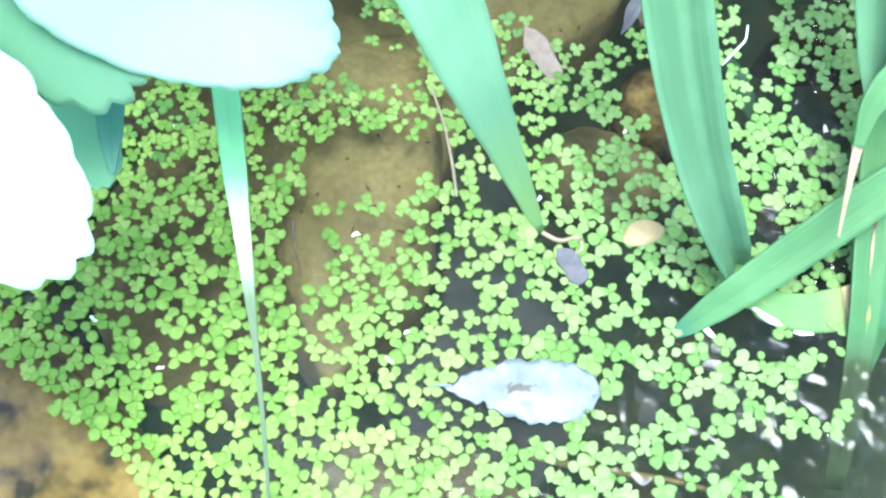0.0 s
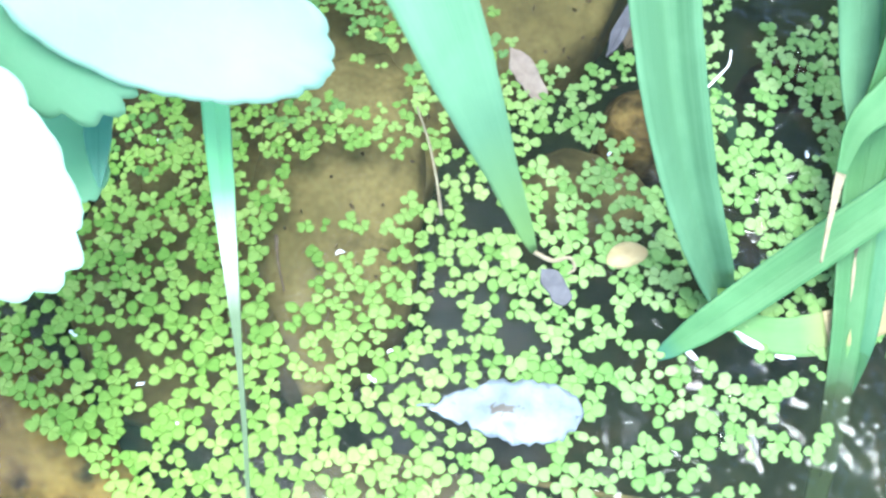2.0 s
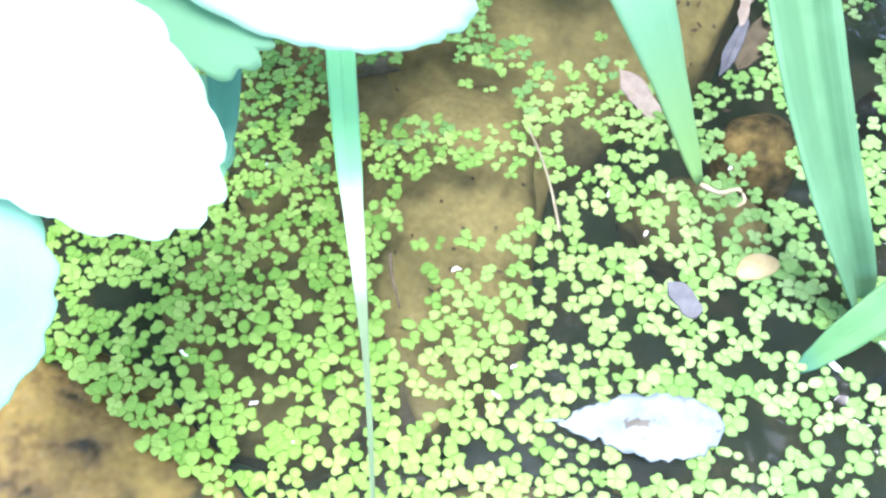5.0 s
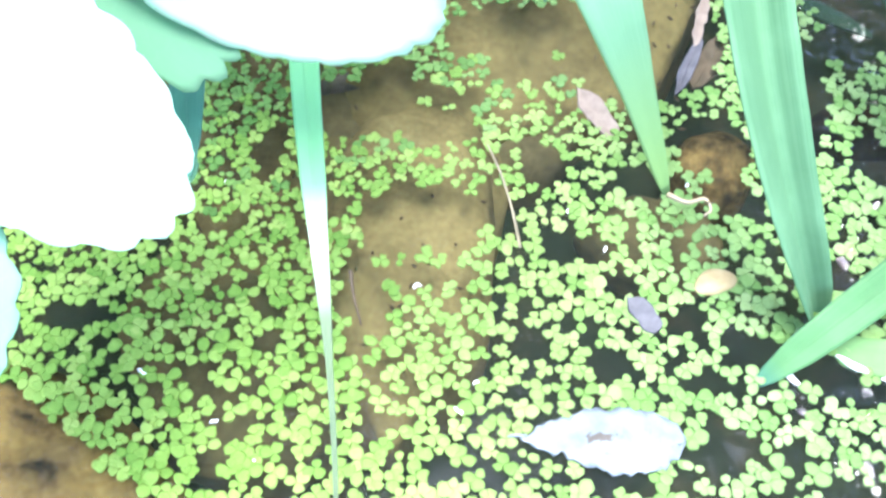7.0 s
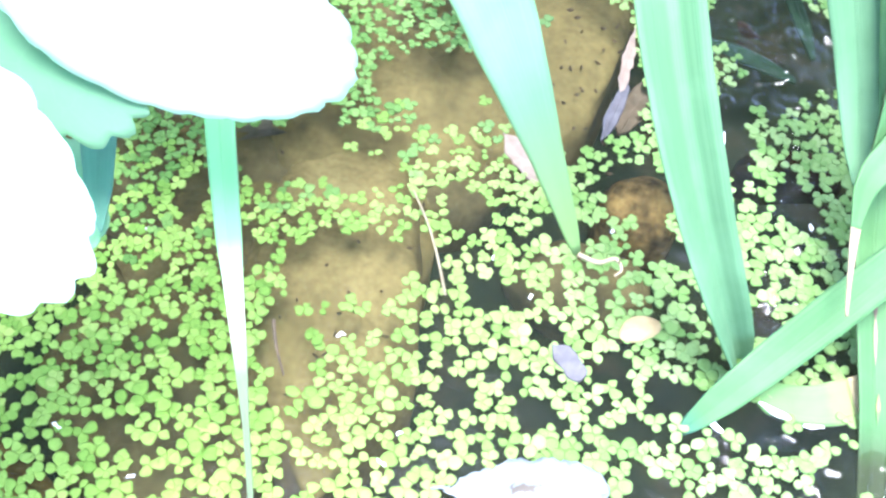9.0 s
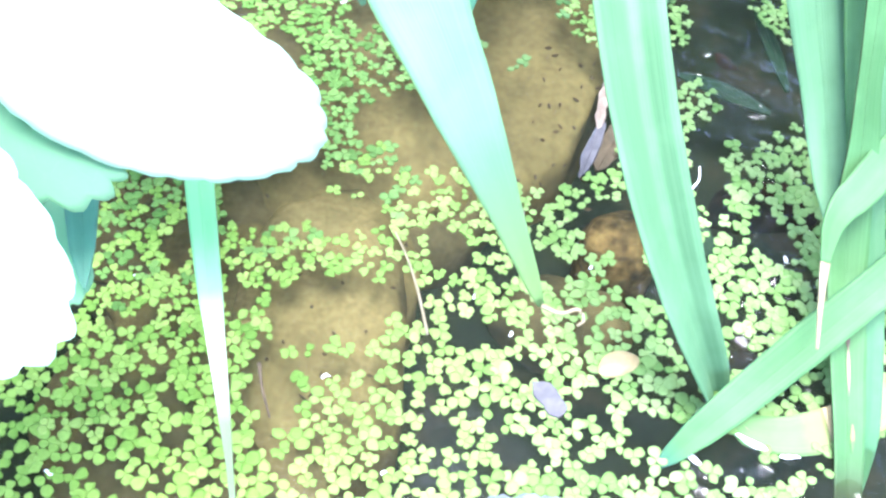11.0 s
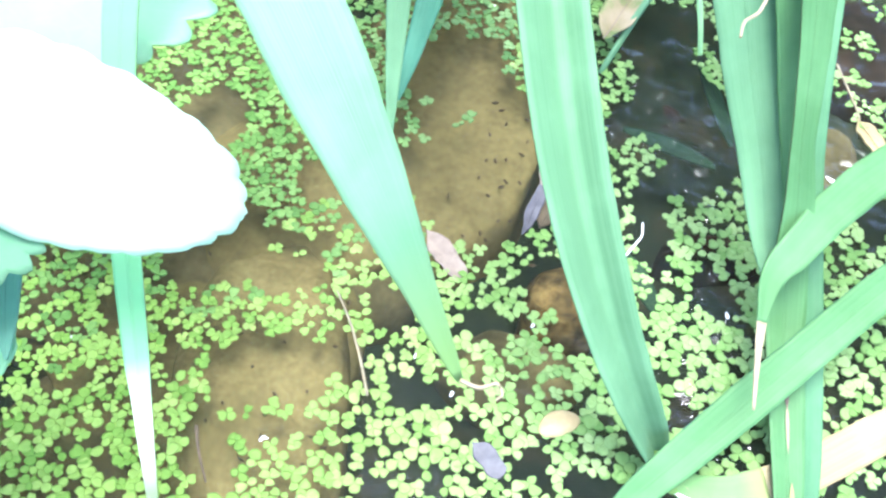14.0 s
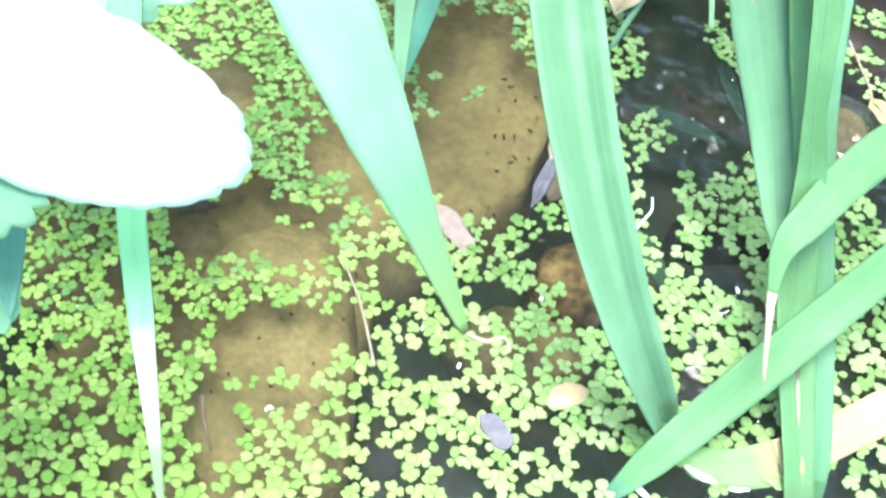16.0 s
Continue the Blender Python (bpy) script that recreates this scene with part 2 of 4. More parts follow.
# ---- builders ----
def part(name, bm, material, parent=None, label="", smooth=True):
    me = bpy.data.meshes.new(name)
    bm.to_mesh(me)
    bm.free()
    me.materials.append(material)
    if smooth:
        me.polygons.foreach_set("use_smooth", [True] * len(me.polygons))
    ob = new(name, me)
    ob.parent = parent
    return tagged(ob, label)


def thing(name, label, category, at=(0, 0, 0), group="", kind=""):
    ob = new(name)
    ob.empty_display_size = 0.005
    ob.location = at
    return tagged(ob, label, category, group, kind)


def bezier(p, k):
    p = [Vector(q) for q in p]
    out = []
    for i in range(k):
        u, q = i / (k - 1), p
        while len(q) > 1:
            q = [a.lerp(b, u) for a, b in zip(q, q[1:])]
        out.append(q[0])
    return out


def smooth_path(p, per=6):
    p = [Vector(q) for q in p]
    gap = [(b - a).length for a, b in zip(p, p[1:])]
    slope = [(b - a) / d for a, b, d in zip(p, p[1:], gap)]
    way = [slope[0]] + [(s * e + t * d) / (d + e) for s, t, d, e in zip(slope, slope[1:], gap, gap[1:])] + [slope[-1]]
    out = []
    for a, b, d, m, n in zip(p, p[1:], gap, way, way[1:]):
        for k in range(per):
            u = k / per
            out.append(a * (2 * u ** 3 - 3 * u * u + 1) + m * d * (u ** 3 - 2 * u * u + u) + b * (3 * u * u - 2 * u ** 3) + n * d * (u ** 3 - u * u))
    out.append(p[-1])
    return out


def table(rows, u):
    for (a, x), (b, y) in zip(rows, rows[1:]):
        if u <= b:
            return x + (y - x) * max(0, (u - a)) / (b - a)
    return rows[-1][1]


def strip(path, width, face, fold=0.0, across=9, thick=0.0005, wave=0.0, span=(0, 1), seed=0, ridge=0.0, crease=0.0):
    """A leaf blade along the path: width(u) in metres, facing about the way of face, creased along the middle by fold."""
    n = len(path)
    i0, i1 = round(span[0] * (n - 1)), round(span[1] * (n - 1))
    bm = bmesh.new()
    uvl = bm.loops.layers.uv.new("uv")
    rows, tags = [], {}
    rnd = random.Random(seed)
    ph = rnd.uniform(0, 6)
    for i in range(i0, i1 + 1):
        u = i / (n - 1)
        t = (path[min(i + 1, n - 1)] - path[max(i - 1, 0)]).normalized()
        f = face(u) if callable(face) else face
        side = t.cross(Vector(f)).normalized()
        up = side.cross(t).normalized()
        w = width(u)
        row = []
        for j in range(across):
            v = j / (across - 1) * 2 - 1
            h = fold * w * (abs(v - crease) - 0.5) + wave * w * math.sin(14 * u + ph + 2 * v) + ridge * w * math.exp(-(v / 0.12) ** 2)
            edge = 1 + 0.03 * noise.noise((u * 30, v * 2, seed * 3.1))
            q = bm.verts.new(path[i] + side * (v * w * 0.5 * edge) + up * h)
            tags[q] = (u, (v + 1) / 2)
            row.append(q)
        rows.append(row)
    faces = [bm.faces.new((a[j], a[j + 1], b[j + 1], b[j])) for a, b in zip(rows, rows[1:]) for j in range(across - 1)]
    for f in faces:
        for lp in f.loops:
            lp[uvl].uv = tags[lp.vert]
    bm.normal_update()
    low = {q: bm.verts.new(q.co - q.normal * thick) for q in list(bm.verts)}
    for f in faces:
        g = bm.faces.new([low[q] for q in reversed(f.verts)])
        for lp, q in zip(g.loops, reversed(f.verts)):
            lp[uvl].uv = tags[q]
    for e in [e for e in bm.edges if len(e.link_faces) == 1 and e.verts[0] in low and e.verts[1] in low]:
        a, b = e.verts
        bm.faces.new((a, b, low[b], low[a]))
    bmesh.ops.recalc_face_normals(bm, faces=bm.faces)
    return bm


def tube(path, radius, sides=8):
    """A round stalk along the path; radius(u) in metres."""
    bm = bmesh.new()
    rings, n = [], len(path)
    for i, p in enumerate(path):
        t = (path[min(i + 1, n - 1)] - path[max(i - 1, 0)]).normalized()
        a = t.orthogonal().normalized()
        b = t.cross(a)
        r = radius(i / (n - 1))
        rings.append([bm.verts.new(p + (a * math.cos(k) + b * math.sin(k)) * r) for k in np.linspace(0, 2 * math.pi, sides, endpoint=False)])
    for x, y in zip(rings, rings[1:]):
        for k in range(sides):
            bm.faces.new((x[k], x[(k + 1) % sides], y[(k + 1) % sides], y[k]))
    bm.faces.new(rings[0]), bm.faces.new(rings[-1])
    bmesh.ops.recalc_face_normals(bm, faces=bm.faces)
    return bm


FACE = Vector((0.03, -0.42, 0.9))


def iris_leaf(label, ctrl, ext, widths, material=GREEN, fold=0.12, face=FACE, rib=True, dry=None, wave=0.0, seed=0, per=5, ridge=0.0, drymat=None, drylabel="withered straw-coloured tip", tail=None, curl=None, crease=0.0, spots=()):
    """A long leaf from its tip along the curve ctrl and on through ext to its root; widths: along ctrl, in millimetres."""
    k = 12
    if len(ctrl) > 4:
        line = smooth_path(ctrl, 11)
        line = [line[round(i * (len(line) - 1) / (k - 1))] for i in range(k)]
    else:
        line = bezier(ctrl, k)
    path = smooth_path(line + [Vector(e) for e in ext], per)
    share = (k - 1) / (k - 1 + len(ext))
    rows = [(u * share, w / 1000) for u, w in widths]
    width = lambda u: table(rows, u)
    root = thing("iris_leaf", label, "leaf", path[-1], "iris leaves over the pond")
    inv = Matrix.Translation(-path[-1])
    lo = dry * share if dry else 0
    def add(nm, bm, m, lab=""):
        bmesh.ops.transform(bm, matrix=inv, verts=bm.verts)
        return part(nm, bm, m, root, lab)
    hi = tail[0] * share if tail else 1
    add("blade", strip(path, width, face, fold, wave=wave, span=(lo, hi), seed=seed, ridge=ridge, crease=crease), material)
    if tail:
        add("withered_part", strip(path, width, face, fold, wave=wave, span=(hi, 1), seed=seed, ridge=ridge), tail[1], "withered cream-coloured part")
    if curl:
        add("curled_end", tube(smooth_path(curl, 6), lambda u: 0.0005 - 0.00025 * u, 6), STRAW, "thin dry curled end")
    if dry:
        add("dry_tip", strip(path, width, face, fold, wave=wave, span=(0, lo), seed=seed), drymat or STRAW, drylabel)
    for u0, u1, v, w, m, lab in spots:
        run = []
        for i in range(round(u0 * share * (len(path) - 1) * 6), round(u1 * share * (len(path) - 1) * 6) + 1):
            u = i / 6 / (len(path) - 1)
            j = min(int(i / 6), len(path) - 2)
            p, t = path[j].lerp(path[j + 1], i / 6 - j), (path[j + 1] - path[j]).normalized()
            side = t.cross(Vector(face)).normalized()
            up = side.cross(t).normalized()
            run.append(p + side * (v * 0.5 * width(u)) + up * (fold * width(u) * (abs(v - crease) - 0.5) + 0.0003))
        add("dry_streak", strip(run, lambda u: w * math.sin(math.pi * min(0.97, max(0.03, u))), face, 0.0, 5, 0.0002), m, lab)
    if rib:
        line = []
        for i, p in enumerate(path):
            t = (path[min(i + 1, len(path) - 1)] - path[max(i - 1, 0)]).normalized()
            up = t.cross(Vector(face)).normalized().cross(t).normalized()
            side = t.cross(Vector(face)).normalized()
            line.append(p + side * (crease * 0.5 * width(i / (len(path) - 1))) - up * (fold * 0.5 * width(i / (len(path) - 1)) - 0.00014))
        add("midrib", strip(line, lambda u: 0.07 * width(u), face, 0.0, 5, 0.0003, span=(max(lo, 0.03), 1), seed=seed), material, "raised midrib along the blade")
    return root


# ---- ground, bed and water ----
def bed_height(x, y):
    r = math.hypot(x, (y - 0.05))
    z = -0.05 + 0.012 * noise.noise((x * 14, y * 14, 0.3)) + 0.004 * noise.noise((x * 60, y * 60, 1.3))
    k = min(1, max(0, (r - 0.55) / 0.35))
    k = k * k * (3 - 2 * k)
    far = 0.06 + 0.05 * noise.noise((x * 1.5, y * 1.5, 4)) if r < 30 else 0.06
    return z * (1 - k) + far * k


def build_ground():
    bm = bmesh.new()
    radii = [0.0] + [0.012 * i for i in range(1, 50)] + [0.6 * 1.22 ** i for i in range(1, 34)]
    m, rings = 96, []
    for r in radii:
        if r == 0:
            rings.append([bm.verts.new((0, 0.05, bed_height(0, 0.05)))])
            continue
        rings.append([bm.verts.new((r * math.cos(a), 0.05 + r * math.sin(a), bed_height(r * math.cos(a), 0.05 + r * math.sin(a)))) for a in np.linspace(0, 2 * math.pi, m, endpoint=False)])
    for k in range(m):
        bm.faces.new((rings[0][0], rings[1][k], rings[1][(k + 1) % m]))
    for a, b in zip(rings[1:], rings[2:]):
        for k in range(m):
            bm.faces.new((a[k], b[k], b[(k + 1) % m], a[(k + 1) % m]))
    bmesh.ops.recalc_face_normals(bm, faces=bm.faces)
    return tagged(part("ground", bm, MUD), "dark muddy pond bed rising to a bank", "pond bed", kind="structure")


build_ground()

CHOP = [(0.092, 0.140, 0.020, 4.5), (0.1024, -0.0137, 0.008, 4.5), (0.0922, -0.0297, 0.007, 4.0), (0.1346, -0.020, 0.007, 2.0), (0.103, 0.072, 0.012, 4.5), (0.0956, 0.0317, 0.012, 4.5), (0.108, 0.020, 0.010, 4.5), (0.155, 0.150, 0.02, 3.6)]
RIPPLES = [(0.1193, -0.0308, 0.60, 0.005, 3.2), (0.1346, -0.022, 0.30, 0.010, 3.6), (0.112, 0.0165, 0.36, 0.010, 3.0), (0.1024, -0.0137, 0.30, 0.009, 3.4), (0.0922, -0.0297, 0.28, 0.008, 3.2),
           (0.096, 0.006, 0.30, 0.010, 3.6), (0.097, 0.068, 0.26, 0.014, 5.0), (0.107, 0.130, 0.30, 0.02, 6.0), (0.162, 0.150, 0.36, 0.02, 6.0),
           (0.0917, 0.1345, 0.52, 0.007, 5.2), (0.0960, 0.1230, 0.50, 0.005, 4.6), (0.0784, 0.1426, 0.46, 0.006, 5.2), (0.1010, 0.0840, 0.52, 0.006, 4.6), (0.1034, 0.0955, 0.46, 0.006, 4.8), (0.1140, 0.0580, 0.50, 0.006, 4.4)]


def water_height(x, y):
    rough = min(1.3, max(0.12, (x - 0.02) / 0.06))
    for cx, cy, reach, amp in CHOP:
        rough += amp * math.exp(-((x - cx) ** 2 + (y - cy) ** 2) / reach ** 2)
    chop = max(0.0, rough - 1.0)
    h = min(rough, 1.6) * (0.0010 * noise.noise((x * 75, y * 75, 3.0)) + 0.0005 * noise.noise((x * 200 + 2 * noise.noise((x * 60, y * 60, 1)), y * 200, 6.0)))
    h += chop * (0.00060 * noise.noise((x * 170 + 3 * noise.noise((x * 70, y * 70, 2)), y * 230, 11.0)) + 0.00005 * noise.noise((x * 460, y * 520, 14.0)))
    for cx, cy, slope, reach, length in RIPPLES:
        d = math.hypot(x - cx, y - cy)
        if d < 3 * reach:
            h += slope * length / 6283 * math.cos(6283 * d / length + 0.8 * noise.noise((x * 160, y * 160, 8.0))) * math.exp(-d / reach)
    return h


def build_water():
    xs = [-0.8, -0.5, -0.3] + list(np.arange(-0.22, 0.06, 0.004)) + list(np.arange(0.06, 0.084, 0.0008)) + list(np.arange(0.084, 0.145, 0.0004)) + list(np.arange(0.145, 0.18, 0.0008)) + [0.19, 0.21, 0.23, 0.3, 0.5, 0.8]
    ys = [-0.75, -0.4, -0.2] + list(np.arange(-0.13, -0.07, 0.004)) + list(np.arange(-0.07, -0.044, 0.0008)) + list(np.arange(-0.044, 0.03, 0.0004)) + list(np.arange(0.03, 0.19, 0.0008)) + list(np.arange(0.19, 0.30, 0.004)) + [0.4, 0.6, 0.85]
    vs = [(x, y, water_height(x, y)) for y in ys for x in xs]
    w = len(xs)
    fs = [(j * w + i, j * w + i + 1, (j + 1) * w + i + 1, (j + 1) * w + i) for j in range(len(ys) - 1) for i in range(w - 1)]
    me = bpy.data.meshes.new("water")
    me.from_pydata(vs, [], fs)
    me.materials.append(WATER)
    me.polygons.foreach_set("use_smooth", [True] * len(me.polygons))
    return tagged(new("water", me), "clear shallow pond water reflecting sky and leaves", "water", kind="structure")


water = build_water()
water.visible_shadow = False


def stone(label, c, r, top, material, seed, turn=0.0, flat=0.5, group="submerged stones"):
    """A flat-topped stone lying on the bed, its top at the height given."""
    bm = bmesh.new()
    bmesh.ops.create_icosphere(bm, subdivisions=5, radius=1.0)
    rot = Matrix.Rotation(radians(turn), 3, "Z")
    h = (top + 0.062) / 2
    for v in bm.verts:
        p = v.co.copy()
        s = 1 + 0.16 * noise.noise(p * 1.6 + Vector((seed, 0, 0))) + 0.05 * noise.noise(p * 5 + Vector((seed, 3, 0)))
        q = Vector((p.x * r[0] * s, p.y * r[1] * s, 0))
        z = math.copysign(abs(p.z) ** flat, p.z)
        q = rot @ q
        v.co = (q.x, q.y, z * h + 0.0025 * noise.noise(Vector((q.x, q.y, seed)) * 38) + 0.0008 * noise.noise(Vector((q.x, q.y, seed)) * 150))
    ob = part("submerged_stone", bm, material)
    ob.location = (c[0], c[1], top - h)
    return tagged(ob, label, "stone", group)


stone("flat tan stone under water covered with silt", (-0.031, 0.022), (0.028, 0.060), -0.012, SILT, 1, 8, 0.35)
stone("tan silty stone under water with dark specks", (0.012, 0.178), (0.044, 0.094), -0.014, SILTDARK, 5, -6, 0.25)
stone("olive algae-covered stone under shallow water", (-0.038, 0.104), (0.050, 0.046), -0.0150, SILTDARK, 9, 10, 0.3)
stone("rusty brown stone just under the water edge", (-0.108, -0.113), (0.100, 0.064), -0.002, RUST, 13, -30, 0.35)
stone("small rusty mottled stone under water", (0.060, 0.080), (0.0150, 0.0130), -0.017, RUSTMOTTLED, 19, 35, 0.35)
stone("dim brown stone below the rusty one", (0.046, 0.056), (0.024, 0.017), -0.028, OLIVE, 45, 0, 0.8)
stone("large olive brown slab on the pond bed", (-0.088, 0.120), (0.105, 0.095), -0.018, OLIVE, 21, 10, 0.25)
stone("silt-covered slab under the tan stones", (-0.058, 0.058), (0.050, 0.088), -0.0205, SILTDARK, 83, 6, 0.25)
stone("dim brown stone in the dark water", (0.160, 0.170), (0.011, 0.030), -0.028, OLIVE, 25, -8, 0.6)
stone("reddish brown stone sunk in dark water", (0.087, 0.192), (0.026, 0.018), -0.046, REDBROWN, 51, 12, 0.5)
stone("reddish brown stone sunk in dark water", (0.178, 0.247), (0.026, 0.034), -0.026, REDBROWN, 57, -20, 0.5)
stone("narrow reddish brown stone under duckweed", (0.114, 0.121), (0.021, 0.006), -0.028, REDBROWN, 61, 8, 0.5)

stone("olive brown stone dim under the duckweed", (-0.070, -0.012), (0.038, 0.046), -0.023, OLIVE, 71, 12, 0.4)
stone("dim brown stone deep under the duckweed", (0.012, -0.066), (0.034, 0.018), -0.022, OLIVE, 41, 5, 0.5)
stone("small cream pebble at the water line", (-0.0385, -0.0905), (0.0090, 0.0068), 0.006, CREAM, 31, 20, 0.7)
stone("pale stone standing out of the water", (-0.134, -0.098), (0.018, 0.014), 0.006, CREAM, 37, -30, 0.6)

# ---- broad-leaved plant ----
plant = thing("broad_leaved_plant", "broad pale waxy leaves with scalloped rims on stalks", "plant", (-0.19, 0.02, -0.05))


def broad_leaf(c, normal, r, turn, teeth, amp, seed, cup=0.12, label="", material=None):
    """A rounded leaf with a scalloped rim; r: half length and half width."""
    nrm = Vector(normal).normalized()
    e1 = (Vector((1, 0, 0)) - nrm * nrm.x).normalized()
    e2 = nrm.cross(e1)
    a = radians(turn)
    e1, e2 = e1 * math.cos(a) + e2 * math.sin(a), e2 * math.cos(a) - e1 * math.sin(a)
    rnd = random.Random(seed)
    ph = rnd.uniform(0, 6)
    bm = bmesh.new()
    uvl = bm.loops.layers.uv.new("uv")
    m, k = 160, 14
    tags, rings = {}, []
    mid = bm.verts.new(Vector(c) - Vector(plant.location))
    tags[mid] = (0.5, 0.5)
    for i in range(1, k + 1):
        ring = []
        for j in range(m):
            th = 2 * math.pi * j / m
            wob = teeth * th + ph + 1.3 * math.sin(2 * th + seed) + 0.8 * math.sin(5 * th)
            rim = 1 + amp * (abs(math.sin(wob / 2)) - 0.6) + 0.035 * math.sin(3 * th + seed) + 0.022 * noise.noise((math.cos(th) * 6, math.sin(th) * 6, seed)) + 0.012 * noise.noise((math.cos(th) * 17, math.sin(th) * 17, seed))
            s = i / k
            f = s * (1 + (rim - 1) * s * s)
            x, y = r[0] * f * math.cos(th), r[1] * f * math.sin(th)
            lift = cup * min(r) * (s * s) * (1 + 0.5 * math.sin(2 * th + seed)) + 0.007 * min(r) * math.sin(wob / 2) * s ** 3
            v = bm.verts.new(Vector(c) - Vector(plant.location) + e1 * x + e2 * y + nrm * lift)
            tags[v] = (0.5 + 0.5 * s * math.cos(th), 0.5 + 0.5 * s * math.sin(th))
            ring.append(v)
        rings.append(ring)
    for j in range(m):
        bm.faces.new((mid, rings[0][j], rings[0][(j + 1) % m]))
    for p, q in zip(rings, rings[1:]):
        for j in range(m):
            bm.faces.new((p[j], q[j], q[(j + 1) % m], p[(j + 1) % m]))
    for f in bm.faces:
        for lp in f.loops:
            lp[uvl].uv = tags[lp.vert]
    bm.normal_update()
    ob = part("leaf", bm, material or BROAD, plant, label)
    sol = ob.modifiers.new("thickness", "SOLIDIFY")
    sol.thickness, sol.offset = 0.0004, -1
    foot = Vector(c) - e1 * r[0] * 0.55 - nrm * 0.001 - Vector(plant.location)
    way = smooth_path([foot, foot + Vector((-0.025, 0.0, -0.012)), Vector((0.02, 0.0, 0.06)), Vector((0, 0, 0))], 8)
    part("leaf_stalk", tube(way, lambda u: 0.0012 + 0.0006 * u), PALE, plant, "pale green leaf stalk")
    return ob


broad_leaf((-0.0524, -0.019, 0.1287), (0.172, -0.842, 0.512), (0.0342, 0.0187), -15.7, 25, 0.03, 1, 0.04, "sunlit leaf, sunlight painted almost white")
broad_leaf((-0.0926, -0.0517, 0.1199), (-0.04, -0.393, 0.918), (0.0439, 0.0219), -23.5, 20, 0.045, 2, 0.08, "sunlit leaf, sunlight painted almost white")
broad_leaf((-0.0802, -0.0232, 0.120), (0.1, -0.6, 0.75), (0.0272, 0.0156), -25, 20, 0.11, 3, 0.0, "green leaf, shade of the others in its colour", SHADELEAF)
broad_leaf((-0.0765, -0.0270, 0.0765), (0.0, -0.2, 0.95), (0.0135, 0.0078), -60, 12, 0.06, 6, 0.0, "small light green leaf lobe under the others", LIGHTLEAF)
broad_leaf((-0.1010, -0.091, 0.100), (0.0, -0.2, 0.95), (0.026, 0.024), 0, 18, 0.06, 4, 0.05, "pale bluish green leaf", PALELEAF)
broad_leaf((-0.084, 0.048, 0.108), (0.0, -0.2, 0.95), (0.043, 0.028), 15, 26, 0.13, 5, 0.03, "light green leaf with a jagged rim", LIGHTLEAF)

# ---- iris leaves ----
iris_leaf("narrow drooping leaf, green above, sunlit stretch painted white", [(-0.0235, -0.0882, 0.0), (-0.0320, -0.0451, 0.0689), (-0.0543, -0.0081, 0.069), (-0.0563, 0.0251, 0.1214)],
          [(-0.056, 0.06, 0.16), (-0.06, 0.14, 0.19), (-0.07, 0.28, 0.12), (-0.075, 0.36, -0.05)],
          [(0, 0.6), (0.1, 1.0), (0.27, 1.4), (0.36, 2.9), (0.47, 4.4), (0.52, 5.5), (0.65, 6.3), (1, 7.5)], SUNBAND, 0.1, seed=1)
iris_leaf("broad blue-green leaf drooping to a curled dry tip", [(0.0265, -0.0438, 0.1133), (-0.0039, -0.0346, 0.1837), (-0.0244, 0.0086, 0.1708)],
          [(-0.0165, 0.045, 0.19), (-0.02, 0.12, 0.21), (-0.02, 0.26, 0.13), (-0.02, 0.35, -0.05)],
          [(0, 1.2), (0.03, 2.6), (0.08, 3.9), (0.15, 5.6), (0.23, 8.0), (0.33, 11.0), (0.42, 12.7), (0.52, 14.7), (1, 18.0), (1.15, 18.5)], TEALTIP, 0.06, rib=False, seed=2,
          curl=[(0.0265, -0.0438, 0.1133), (0.0302, -0.0444, 0.1129), (0.0334, -0.0431, 0.1129), (0.0344, -0.0448, 0.1124), (0.0334, -0.0458, 0.1119)])
iris_leaf("broad green leaf creased along a strong midrib", [(0.0878, 0.012, 0.0), (0.0726, 0.0024, 0.0449), (0.0377, 0.0147, 0.0863), (0.0209, 0.1383, 0.1382)],
          [(0.03, 0.18, 0.14), (0.05, 0.26, 0.10), (0.06, 0.34, -0.05)],
          [(0, 8), (0.06, 10.0), (0.11, 11.3), (0.25, 13.0), (0.4, 14.8), (0.5, 16.4), (0.62, 17.4), (0.75, 18.3), (1, 19)], GREEN, 0.5, rib=True, seed=3, crease=0.24)
iris_leaf("green leaf leaning across others, its tip in the water", [(0.072, -0.012, 0.0), (0.0923, 0.0056, 0.0192), (0.1406, 0.0563, 0.0344)],
          [(0.18, 0.09, 0.045), (0.24, 0.15, 0.05), (0.30, 0.22, 0.02), (0.33, 0.26, -0.05)],
          [(0, 2.0), (0.06, 5.0), (0.2, 8.6), (0.35, 10.4), (0.6, 11.6), (1, 11.2)], WETTIP, 0.10, rib=True, seed=4)
